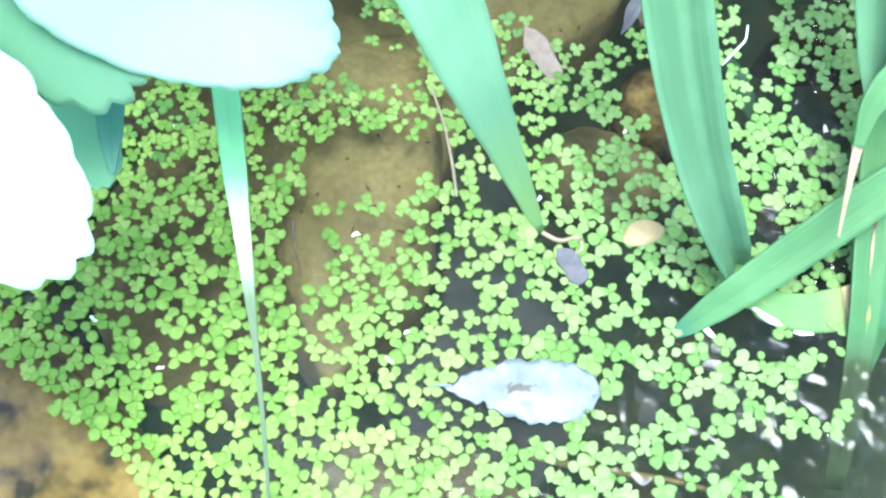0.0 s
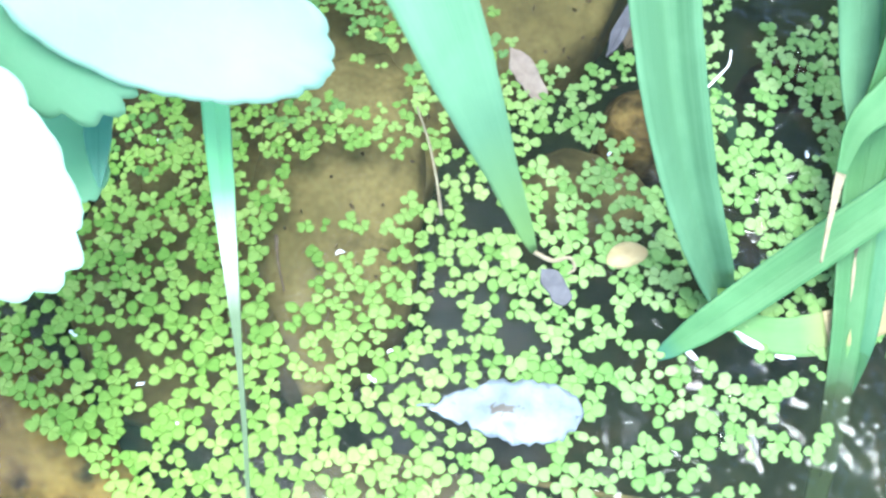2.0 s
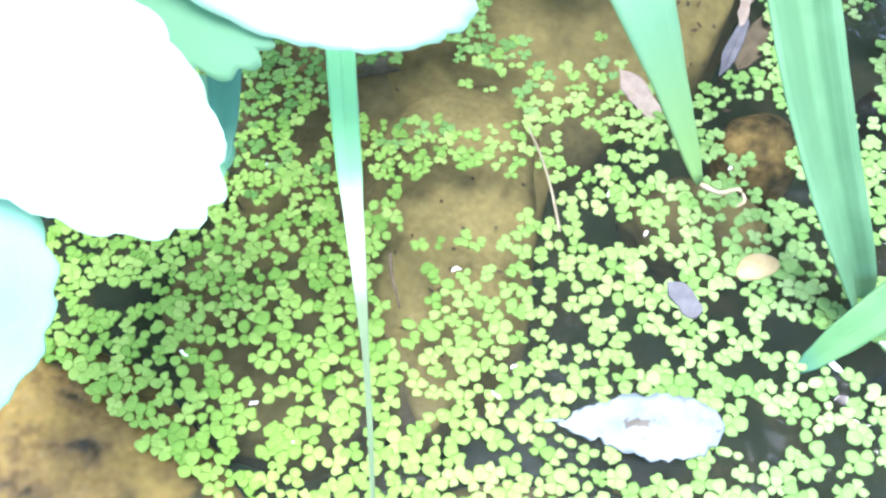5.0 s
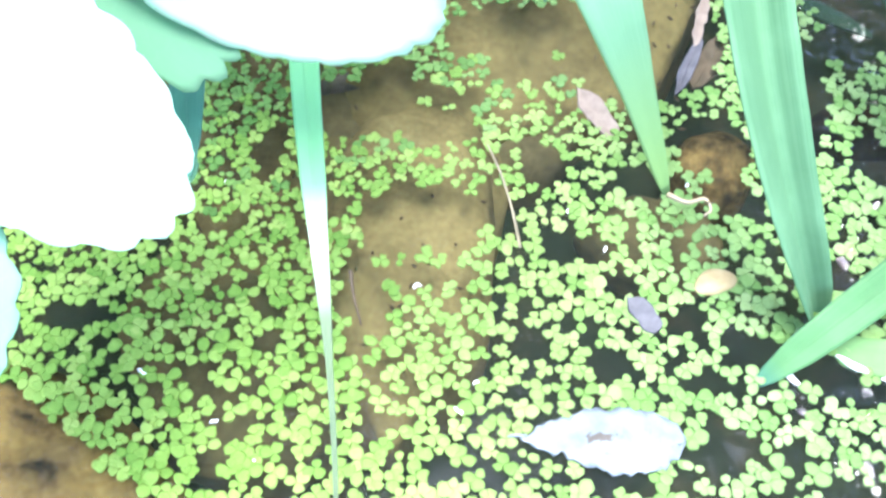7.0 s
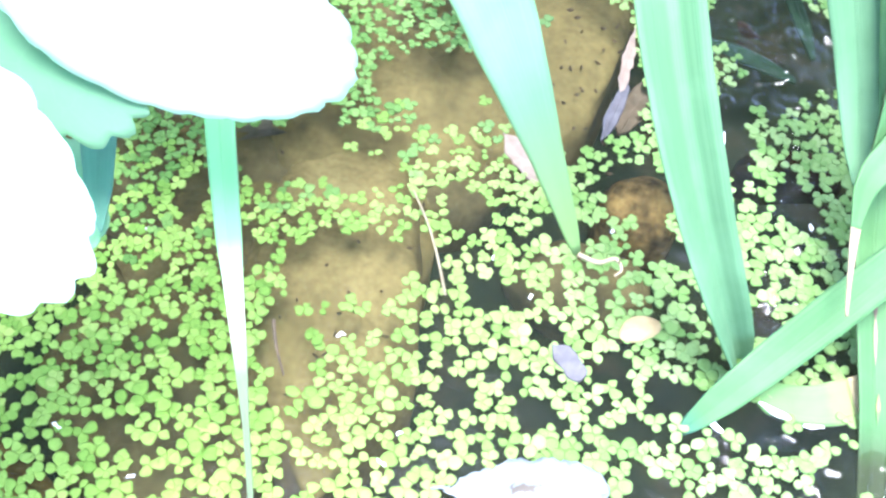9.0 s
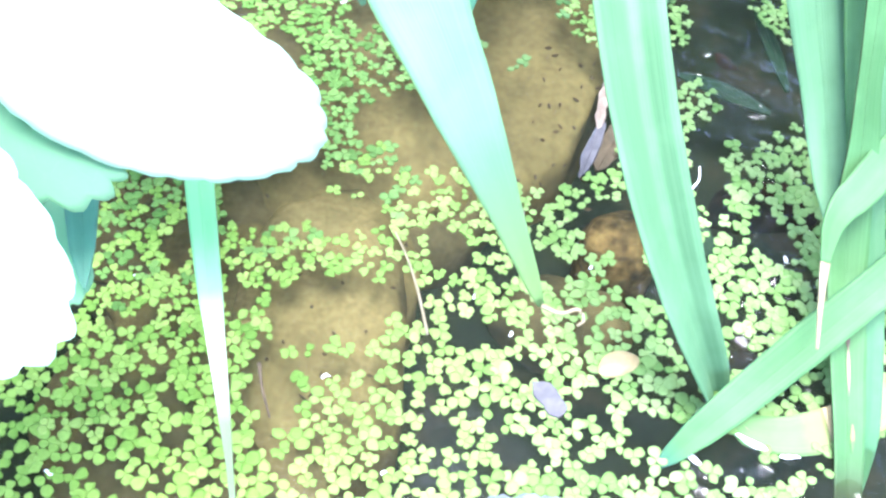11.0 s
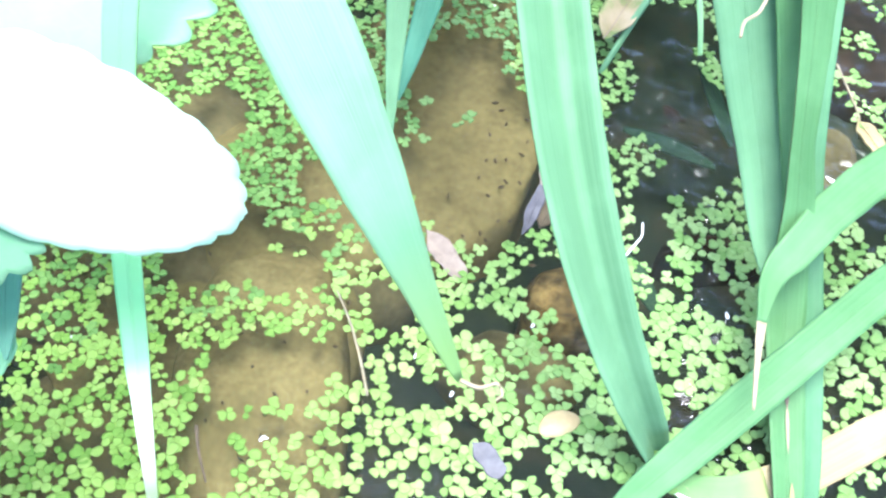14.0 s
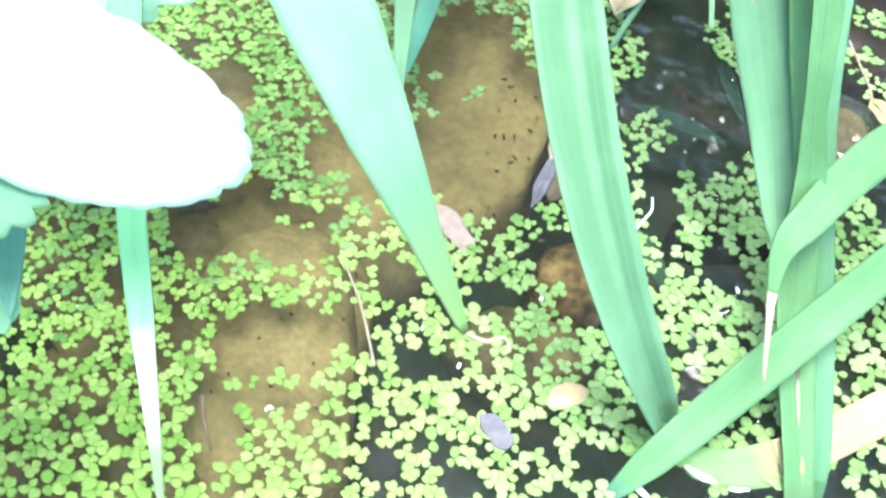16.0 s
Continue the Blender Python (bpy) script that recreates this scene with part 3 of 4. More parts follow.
iris_leaf("upright green leaf standing in rippled water", [(0.1275, -0.0385, -0.022), (0.1245, -0.0065, 0.0), (0.1215, 0.018, 0.011), (0.1195, 0.036, 0.018), (0.1172, 0.052, 0.027), (0.1139, 0.0692, 0.0508), (0.1094, 0.0786, 0.0696), (0.1068, 0.0881, 0.086), (0.1035, 0.0973, 0.1021)],
          [(0.100, 0.125, 0.135), (0.115, 0.20, 0.155), (0.14, 0.30, 0.08), (0.15, 0.36, -0.05)],
          [(0, 6.0), (0.14, 8.0), (0.3, 10.5), (0.5, 11.5), (0.62, 9.0), (0.75, 6.6), (0.88, 8.0), (1, 9.5)], UPRIGHT, 0.12, rib=True, seed=5,
          spots=[(0.24, 0.325, 0.08, 0.0010, STRAW, "pale dry streak"), (0.31, 0.35, 0.08, 0.0012, BROWNLEAF, "brown dry spot"), (0.165, 0.20, 0.25, 0.0013, YELLOWING, "yellowed spot")])
iris_leaf("broad green leaf behind the upright one", [(0.1118, 0.0602, 0.0298), (0.1091, 0.0705, 0.0373), (0.1040, 0.0831, 0.0517), (0.0954, 0.0954, 0.0717), (0.0874, 0.1052, 0.0923), (0.0820, 0.1108, 0.1057)],
          [(0.075, 0.14, 0.15), (0.09, 0.22, 0.15), (0.11, 0.30, 0.08), (0.12, 0.36, -0.05)],
          [(0, 4), (0.15, 9), (0.4, 14.5), (0.75, 19), (1, 21)], GREEN, 0.05, rib=True, seed=6)
iris_leaf("narrow deeper green leaf tucked between two broader ones", [(0.1148, 0.0698, 0.0398), (0.1122, 0.0791, 0.0509), (0.1073, 0.0908, 0.0678), (0.1015, 0.1007, 0.0871), (0.0945, 0.1102, 0.1086)],
          [(0.09, 0.15, 0.14), (0.10, 0.22, 0.13), (0.13, 0.30, 0.06), (0.14, 0.36, -0.05)],
          [(0, 2.5), (0.3, 6), (0.6, 8.5), (1, 10)], LEAN, 0.06, rib=False, seed=15)
iris_leaf("slim darker leaf sheathed behind the upright one", [(0.1295, -0.012, -0.02), (0.1304, 0.0082, 0.0027), (0.1300, 0.0265, 0.0094), (0.1285, 0.0445, 0.0171), (0.1255, 0.0641, 0.0287), (0.1211, 0.0811, 0.0434)],
          [(0.118, 0.13, 0.08), (0.13, 0.21, 0.09), (0.15, 0.30, 0.04), (0.16, 0.36, -0.05)],
          [(0, 3), (0.2, 5), (0.6, 5.5), (1, 6)], SHEATH, 0.08, rib=False, seed=16)
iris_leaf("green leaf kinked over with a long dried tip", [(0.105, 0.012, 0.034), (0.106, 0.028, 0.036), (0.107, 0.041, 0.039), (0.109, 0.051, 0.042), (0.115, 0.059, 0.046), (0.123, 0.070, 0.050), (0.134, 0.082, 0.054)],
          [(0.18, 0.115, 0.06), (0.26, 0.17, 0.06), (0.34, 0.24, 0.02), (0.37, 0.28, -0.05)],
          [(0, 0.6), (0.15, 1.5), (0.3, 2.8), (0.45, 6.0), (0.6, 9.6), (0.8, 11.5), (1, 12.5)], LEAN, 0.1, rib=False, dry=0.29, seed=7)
iris_leaf("yellowing leaf lying on the water", [(0.0905, 0.0050, 0.0015), (0.098, 0.0028, 0.002), (0.108, 0.0032, 0.0022), (0.119, 0.0075, 0.003), (0.135, 0.018, 0.004), (0.150, 0.029, 0.005)],
          [(0.19, 0.05, 0.012), (0.26, 0.09, 0.02), (0.32, 0.13, 0.0), (0.35, 0.15, -0.05)],
          [(0, 1), (0.05, 5), (0.15, 9), (0.5, 12), (1, 12)], YELLOWING, 0.05, rib=False, seed=8, tail=(0.58, BROWNED))
iris_leaf("narrow dark leaf edge behind the blue-green one", [(-0.0185, 0.018, 0.120), (-0.0215, 0.018, 0.131), (-0.025, 0.017, 0.145)],
          [(-0.028, 0.04, 0.175), (-0.036, 0.14, 0.185), (-0.04, 0.27, 0.11), (-0.04, 0.35, -0.05)],
          [(0, 1.0), (0.3, 4), (0.7, 6), (1, 8)], TEAL, 0.1, seed=12)
iris_leaf("slim light green leaf tip hanging over the water", [(-0.004, 0.084, 0.03), (-0.008, 0.11, 0.045), (-0.012, 0.15, 0.075)],
          [(-0.015, 0.20, 0.12), (-0.01, 0.28, 0.09), (0.0, 0.36, -0.05)],
          [(0, 0.8), (0.3, 4), (0.7, 8), (1, 10)], GREEN, 0.1, seed=9)
iris_leaf("slim dark green leaf tip in the shade", [(-0.006, 0.116, 0.02), (-0.004, 0.13, 0.03), (0.002, 0.16, 0.055)],
          [(0.004, 0.20, 0.10), (0.006, 0.28, 0.09), (0.01, 0.36, -0.05)],
          [(0, 0.8), (0.3, 5), (0.7, 8.5), (1, 10)], DARK, 0.1, seed=10)
iris_leaf("blue-green leaf tip under the broad leaves, shade in its colour", [(-0.0662, -0.0363, 0.079), (-0.0690, -0.0290, 0.082), (-0.0745, -0.010, 0.088)],
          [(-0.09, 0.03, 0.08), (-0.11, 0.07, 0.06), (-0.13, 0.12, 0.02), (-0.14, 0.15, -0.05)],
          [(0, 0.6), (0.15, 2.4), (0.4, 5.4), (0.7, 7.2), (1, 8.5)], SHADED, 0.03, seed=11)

# ---- floating litter ----
def flat_leaf(name, label, tip, end, width, material, thick=0.0006, z=0.0012, curl=0.1, seed=0, point=0.35, category="dead leaf", mark=None, blunt=2.4, stalk=True, ragged=0.0):
    """A fallen leaf from its pointed tip to its round end, lying at height z."""
    a, b = Vector((*tip, z)), Vector((*end, z))
    mid = (a + b) / 2 + Vector((0, 0, 0.0006))
    path = bezier([a, mid, b], 52)
    def width_at(u):
        s = math.sin(math.pi / 2 * min(1, u / point)) ** 1.15
        return width * max(0.06, s * math.sqrt(max(0.0, 1 - max(0, (u - 0.6) / 0.4) ** blunt)))
    root = thing(name, label, category, (a + b) / 2)
    bm = strip(path, width_at, Vector((0, 0, 1)), curl, 11, thick, 0.03, seed=seed)
    for v in bm.verts:
        v.co += (width * 0.055) * Vector((noise.noise(v.co * 95), noise.noise(v.co * 95 + Vector((9, 0, 0))), 0))
        v.co += Vector((0.0008 * noise.noise(v.co * 260), 0.0008 * noise.noise(v.co * 260 + Vector((5, 0, 0))), 0.0005 * noise.noise(v.co * 150)))
        if ragged:
            v.co += ragged * Vector((noise.noise(v.co * 430), 1.6 * noise.noise(v.co * 430 + Vector((7, 0, 0))), 0))
    bmesh.ops.translate(bm, vec=-(a + b) / 2, verts=bm.verts)
    part("leaf_blade", bm, material, root)
    line = [p + Vector((0, 0, thick * 0.6 - curl * width_at(i / 51) * 0.5)) - (a + b) / 2 for i, p in enumerate(path[:44])]
    if stalk and not mark:
        d = (path[0] - path[6]).normalized()
        stalk = [path[0] - (a + b) / 2 - d * 0.002, path[0] - (a + b) / 2 + d * 0.0015, path[0] - (a + b) / 2 + d * 0.003 + Vector((0, 0, -0.001))]
        part("leaf_stalk", tube(smooth_path(stalk, 4), lambda u: 0.0005 - 0.0002 * u, 6), material, root)
    if mark:
        part("midrib", tube(line, lambda u: 0.00025 - 0.00012 * u, 6), mark, root)
    return root


def white_leaf_material():
    m, n, l, b = mat("bleached dead leaf")
    o = coords(n)
    f = noise_of(n, l, o, 130.0, 6.0, 0.65)
    c = ramp(n, l, f, [(0.25, (0.10, 0.124, 0.142)), (0.6, (0.175, 0.203, 0.226))])
    g = noise_of(n, l, o, 420.0, 4.0, 0.7)
    d = n.new("ShaderNodeVectorMath")
    d.operation = "LENGTH"
    l.new(scaled(n, l, o, (100.0, 230.0, 110.0)), d.inputs[0])
    mottle = n.new("ShaderNodeMath")
    mottle.operation = "MULTIPLY_ADD"
    mottle.inputs[1].default_value = 0.42
    l.new(d.outputs["Value"], mottle.inputs[0]), l.new(g, mottle.inputs[2])
    spot = ramp(n, l, mottle.outputs[0], [(0.0, (1, 1, 1)), (0.60, (1, 1, 1)), (0.68, (0, 0, 0))])
    fleck = ramp(n, l, noise_of(n, l, o, 700.0, 2.0), [(0.70, (0, 0, 0)), (0.76, (0.7, 0.7, 0.7))])
    c = mixc(n, l, spot, c, (0.07, 0.06, 0.05))
    c = mixc(n, l, fleck, c, (0.09, 0.085, 0.08))
    l.new(c, b.inputs["Base Color"])
    b.inputs["Roughness"].default_value = 0.5
    bump(n, l, b, f, 0.5, 0.0006)
    return m


BLEACHED = white_leaf_material()
flat_leaf("fallen_leaf", "bleached whitish dead leaf with a brown spot, afloat", (0.0125, -0.042), (0.0545, -0.034), 0.0175, BLEACHED, seed=1, z=0.0022, curl=-0.03, point=0.58, blunt=3.6, ragged=0.0011)
bm = bmesh.new()
bmesh.ops.create_icosphere(bm, subdivisions=4, radius=1.0)
for v in bm.verts:
    v.co.x *= 1 - 0.25 * v.co.y
    v.co = Matrix.Rotation(radians(32), 3, "Z") @ Vector((v.co.x * 0.0064, v.co.y * 0.0040, (0.0022 if v.co.z > 0 else 0.0006) * v.co.z + 0.0004 * noise.noise(v.co * 2)))
petal = part("petal", bm, PETALM)
petal.location = (0.0585, 0.0172, 0.0012)
tagged(petal, "cream yellow cupped petal among the duckweed", "petal")
flat_leaf("fallen_leaf", "small grey-violet dead leaf among the duckweed", (0.035, 0.0065), (0.0445, -0.003), 0.0062, PURPLE, seed=3, z=0.0018, stalk=False)
flat_leaf("fallen_leaf", "long grey-violet dead leaf pointing down in the water", (0.0415, 0.084), (0.0472, 0.110), 0.0040, PURPLE, mark=PURPLE, seed=4, z=0.0014)
flat_leaf("fallen_leaf", "narrow pinkish dry leaf touching the violet one", (0.0478, 0.137), (0.0455, 0.106), 0.0034, PINKDRY, mark=PINKDRY, seed=14, z=0.0016)
flat_leaf("fallen_leaf", "brown dead leaf under the grey one", (0.047, 0.092), (0.056, 0.118), 0.009, BROWNLEAF, mark=BROWNLEAF, seed=5, z=-0.003)
flat_leaf("fallen_leaf", "pale pinkish dead leaf lying in the water", (0.0105, 0.080), (0.025, 0.062), 0.0072, PINKDRY, seed=6, z=0.001, stalk=False)
flat_leaf("fallen_leaf", "dried brown leaf with a green streak", (0.0605, 0.172), (0.074, 0.212), 0.013, DRYGREEN, mark=PINKDRY, seed=7, z=0.012, curl=0.3)

flat_leaf("fallen_leaf", "withered olive leaf at the foot of a straw stem", (0.1565, 0.164), (0.165, 0.147), 0.0075, BROWNED, mark=BROWNED, seed=21, z=0.0015)


def stick(name, label, pts, r0, r1, material, category):
    path = smooth_path(pts, 6)
    r0, r1 = (0.7 * r0, 0.7 * r1) if material == STRAW else (r0, r1)
    base = path[0].copy()
    ob = part(name, tube([p - base for p in path], lambda u: r0 + (r1 - r0) * u, 7), material)
    ob.location = base
    return tagged(ob, label, category)


SUNK = blade_material("sunken iris", (0.009, 0.036, 0.018), (0.018, 0.06, 0.03), 0.1, 0.7)
GREYSUNK = plain_noise("sunken grey leaf", [(0.3, (0.12, 0.108, 0.092)), (0.7, (0.20, 0.185, 0.17))], 90, 0.9, spec=0.1, scale2=300)
STRIPS = [("sunken_leaf", "green iris leaf sunk under the water", (0.074, 0.153, -0.012), (0.110, 0.147, -0.018), 0.0080, SUNK, 0.0), ("sunken_leaf", "narrow dark green leaf under the water", (0.113, 0.149, -0.008), (0.100, 0.188, -0.004), 0.006, SUNK, 0.0),
          ("sunken_leaf", "broken blue-green leaf piece under the water", (0.077, 0.095, -0.012), (0.091, 0.074, -0.018), 0.007, SUNK, 0.0),
          ("sunken_leaf", "grey strip of dead leaf under the water", (-0.078, 0.070, -0.0185), (-0.036, 0.0865, -0.0185), 0.0085, GREYSUNK, 0.010)]
for name, label, p, q, w, m, bend in STRIPS:
    path = bezier([p, (Vector(p) + Vector(q)) / 2 + Vector((0, bend, 0.002)), q], 20)
    root = thing(name, label, "leaf", p)
    bm = strip(path, lambda u: w * (0.12 + 0.88 * math.sin(math.pi * (0.04 + 0.92 * u)) ** 0.9), Vector((0, 0, 1)), 0.06, 7, 0.0005, seed=3)
    bmesh.ops.translate(bm, vec=-Vector(p), verts=bm.verts)
    part("blade", bm, m, root)
    bm = strip([v + Vector((0, 0, 0.0003 - 0.07 * w)) for v in path[2:-2]], lambda u: 0.0009, Vector((0, 0, 1)), 0.0, 3, 0.0002)
    bmesh.ops.translate(bm, vec=-Vector(p), verts=bm.verts)
    part("midrib", bm, m, root)

stick("dry_tendril", "pale curled dry tendril hanging over green leaves", [(0.083, 0.078, 0.1), (0.0835, 0.082, 0.101), (0.088, 0.089, 0.1), (0.091, 0.098, 0.102), (0.094, 0.13, 0.13), (0.1, 0.2, 0.16), (0.13, 0.30, 0.1), (0.15, 0.36, -0.05)], 0.0006, 0.0012, STRAW, "tendril")
stick("leaf_tip", "narrow pale green leaf tip hanging over the water", [(0.0912, 0.151, 0.03), (0.09, 0.158, 0.035), (0.088, 0.168, 0.041), (0.086, 0.2, 0.07), (0.09, 0.28, 0.08), (0.1, 0.36, -0.05)], 0.0008, 0.0016, PALE, "leaf")


def scrap(x, y, size, seed, slim=0.45, turn=None):
    """A white shred of petal or foam on the water."""
    rnd = random.Random(seed)
    bm = bmesh.new()
    bmesh.ops.create_icosphere(bm, subdivisions=2, radius=1.0)
    a = rnd.uniform(0, 3) if turn is None else radians(turn)
    for v in bm.verts:
        k = 1 + 0.6 * noise.noise(v.co * 1.7 + Vector((seed * 1.7, 0, 0)))
        p = Vector((v.co.x * size * k, v.co.y * size * slim * k + min(0.3, 1.1 * slim * slim) * size * math.sin(2.5 * v.co.x + seed), v.co.z * 0.0004))
        v.co = Matrix.Rotation(a, 3, "Z") @ p
    ob = part("white_scrap", bm, FOAM)
    ob.location = (x, y, 0.0009)
    return tagged(ob, "tiny white scrap floating on the water", "scrap", "white scraps on the water")


SCRAPS = [(-0.0225, -0.0035, 1.3), (-0.086, -0.046, 1.6), (-0.064, -0.055, 1.1), (-0.051, -0.063, 0.9),
          (-0.004, -0.012, 1.5), (-0.004, -0.038, 1.4), (-0.084, 0.018, 1.0), (-0.001, -0.029, 1.1), (0.015, 0.032, 1.2), (0.027, 0.021, 1.1), (0.048, 0.050, 1.2), (0.108, 0.066, 1.4),
          (-0.049, 0.148, 2.2), (0.019, 0.193, 1.6), (0.145, 0.132, 1.8)]
for k, (x, y, size) in enumerate(SCRAPS):
    scrap(x, y, size / 1000, k + 1)
for k, (x, y, size, slim, turn) in enumerate([(0.0815, -0.0085, 3.6, 0.28, -28), (0.0975, -0.0002, 5.2, 0.22, -20), (0.108, -0.0025, 3.2, 0.22, 8)]):
    scrap(x, y, size / 1000, k + 60, slim, turn)
stick("white_splinter", "bright thin white splinter floating on dark water", [(0.074, 0.081, 0.0008), (0.078, 0.088, 0.0012), (0.080, 0.092, 0.001), (0.0802, 0.098, 0.0008)], 0.0004, 0.0003, FOAM, "splinter")

stick("straw_stem", "thin pale straw stem afloat among duckweed", [(-0.0125, 0.050, 0.0012), (-0.0062, 0.0385, 0.0022), (-0.0015, 0.028, 0.0022), (0.0032, 0.0155, 0.0014)], 0.0005, 0.0007, STRAW, "stem")
stick("sunken_twig", "long brown twig lying just under the water", [(0.030, -0.0545, -0.003), (0.055, -0.0535, -0.004), (0.080, -0.0515, -0.0045), (0.108, -0.0525, -0.006)], 0.0011, 0.0007, OLIVE, "twig")
stick("twig", "short dark twig at the edge of the open water", [(-0.0415, -0.003, 0.0008), (-0.039, -0.010, 0.0012), (-0.0345, -0.019, 0.0006)], 0.0006, 0.0003, TWIG, "twig")
stick("grass_stem", "thin green stem arching over the water", [(0.062, 0.167, 0.0), (0.070, 0.182, 0.012), (0.086, 0.216, 0.02), (0.11, 0.26, 0.01), (0.12, 0.30, -0.05)], 0.0012, 0.0018, GREEN, "stem")
stick("straw_stem", "broken straw stem standing in the water", [(0.149, 0.187, 0.006), (0.154, 0.176, 0.003), (0.158, 0.166, 0.0), (0.160, 0.162, -0.006)], 0.0006, 0.0007, STRAW, "stem")

# ---- dark crumbs on the silt ----
rnd = random.Random(23)
vs, fs = [], []
for _ in range(75):
    if rnd.random() < 0.5:
        x, y, z = rnd.gauss(0.031, 0.009), rnd.gauss(0.125, 0.025), -0.0135
    else:
        x, y, z = rnd.gauss(-0.035, 0.02), rnd.gauss(0.02, 0.035), -0.0115
    a, ln, wd = rnd.uniform(0, 6.3), rnd.uniform(0.0005, 0.0019), rnd.uniform(0.0003, 0.0007)
    d, w, c = Vector((math.cos(a), math.sin(a), 0)) * ln, Vector((-math.sin(a), math.cos(a), 0)) * wd, Vector((x, y, z))
    o = len(vs)
    vs += [c - d, c + w, c + d, c - w, c + Vector((0, 0, 0.0007)), c - Vector((0, 0, 0.0012))]
    fs += [(o + i, o + (i + 1) % 4, o + 4) for i in range(4)] + [(o + (i + 1) % 4, o + i, o + 5) for i in range(4)]
me = bpy.data.meshes.new("bed_crumbs")
me.from_pydata(vs, [], fs)
me.materials.append(TWIG)
tagged(new("bed_crumbs", me), "dark plant crumbs scattered over the silty stones", "debris", kind="stuff")

# ---- duckweed ----
GAPS_CENTRE = [(-0.0258, 0.0195, 0.0175, 0.0128, 14), (-0.0361, -0.0109, 0.0055, 0.0146, 19), (-0.0194, 0.0002, 0.0122, 0.0023, 13), (-0.0348, -0.0264, 0.0041, 0.003, 13), (-0.0044, 0.0268, 0.004, 0.0092, 23), (-0.0521, 0.0565, 0.0159, 0.0118, 21),
               (-0.0295, 0.0536, 0.0101, 0.0047, 24), (-0.0105, 0.0944, 0.0231, 0.0158, 15), (0.0341, 0.1194, 0.0151, 0.037, 15), (0.0544, 0.066, 0.0103, 0.0091, 14), (0.0617, 0.0493, 0.0055, 0.0077, 45), (0.0044, 0.0468, 0.0058, 0.0054, 14),
               (0.0199, 0.0194, 0.0101, 0.0038, 14), (0.0333, 0.0096, 0.0048, 0.0029, 13), (0.0115, -0.0136, 0.0049, 0.0034, 13), (0.0327, -0.0164, 0.0037, 0.0027, 13)]
GAPS_RIGHT = [(0.0994, 0.1397, 0.0186, 0.0192, 15), (0.0835, 0.0968, 0.0044, 0.0202, 8), (0.1032, 0.0738, 0.0069, 0.0101, 14), (0.0936, 0.0297, 0.003, 0.0058, 13), (0.0697, -0.0024, 0.0063, 0.0049, 15), (0.0593, -0.0164, 0.0042, 0.0027, 15),
              (0.0971, -0.0051, 0.0221, 0.0053, 7), (0.0841, -0.0305, 0.0048, 0.0036, 15), (0.0976, -0.0392, 0.0083, 0.0038, 15), (0.1132, -0.0191, 0.0039, 0.0067, 15), (0.0649, -0.0336, 0.0064, 0.0075, 15), (0.0389, -0.0482, 0.0103, 0.0028, 15),
              (0.1215, -0.0418, 0.016, 0.0127, 14), (0.1375, -0.0165, 0.0143, 0.0218, 15), (0.0887, 0.0393, 0.0028, 0.0051, 16), (0.0539, 0.0043, 0.0037, 0.0029, 15), (0.0724, -0.0513, 0.0053, 0.0022, 15), (0.152, -0.045, 0.027, 0.035, 0)]
GAPS_LEFT = [(-0.0047, -0.0569, 0.0061, 0.0031, 15), (-0.0239, -0.0471, 0.0058, 0.0032, 15), (-0.06, -0.0565, 0.0054, 0.0029, 15), (-0.0599, -0.0695, 0.0029, 0.0069, 58), (-0.0427, -0.0698, 0.0044, 0.0034, 15), (-0.0483, -0.0562, 0.0033, 0.0019, 15),
             (-0.1083, -0.0338, 0.0092, 0.0042, 16), (-0.0818, -0.0522, 0.0036, 0.0023, 15), (-0.063, -0.0193, 0.006, 0.0039, 16), (-0.0705, -0.0454, 0.0043, 0.0023, 15), (-0.0748, 0.0294, 0.0044, 0.0072, 16), (-0.0753, 0.0353, 0.0046, 0.0063, 14),
             (-0.0721, -0.0422, 0.0048, 0.0041, 13), (-0.058, -0.0297, 0.0038, 0.003, 13), (-0.0842, 0.0027, 0.0031, 0.0042, 14), (-0.0518, 0.0167, 0.0047, 0.0058, 16), (-0.0185, -0.0638, 0.0045, 0.0022, 15)]
GAPS_FAR = [(-0.0404, 0.0658, 0.0239, 0.0098, 12), (-0.0657, 0.1121, 0.0087, 0.0129, 13), (0.014, 0.1453, 0.0194, 0.0285, 13), (0.0236, 0.1016, 0.0214, 0.0249, 13), (0.0943, 0.1414, 0.0253, 0.0278, 13), (0.0861, 0.1902, 0.0189, 0.0217, 14),
            (0.1495, 0.143, 0.0117, 0.0368, 13), (0.1616, 0.2054, 0.0143, 0.0288, 14), (0.0358, 0.0463, 0.009, 0.0049, 12), (0.0829, 0.0901, 0.0053, 0.0084, 12), (0.0907, 0.1152, 0.0079, 0.0076, 13), (-0.0844, 0.1306, 0.0031, 0.0039, 13), (-0.0416, 0.1468, 0.004, 0.0114, 14)]
GAPS = GAPS_CENTRE + GAPS_FAR + GAPS_RIGHT + GAPS_LEFT
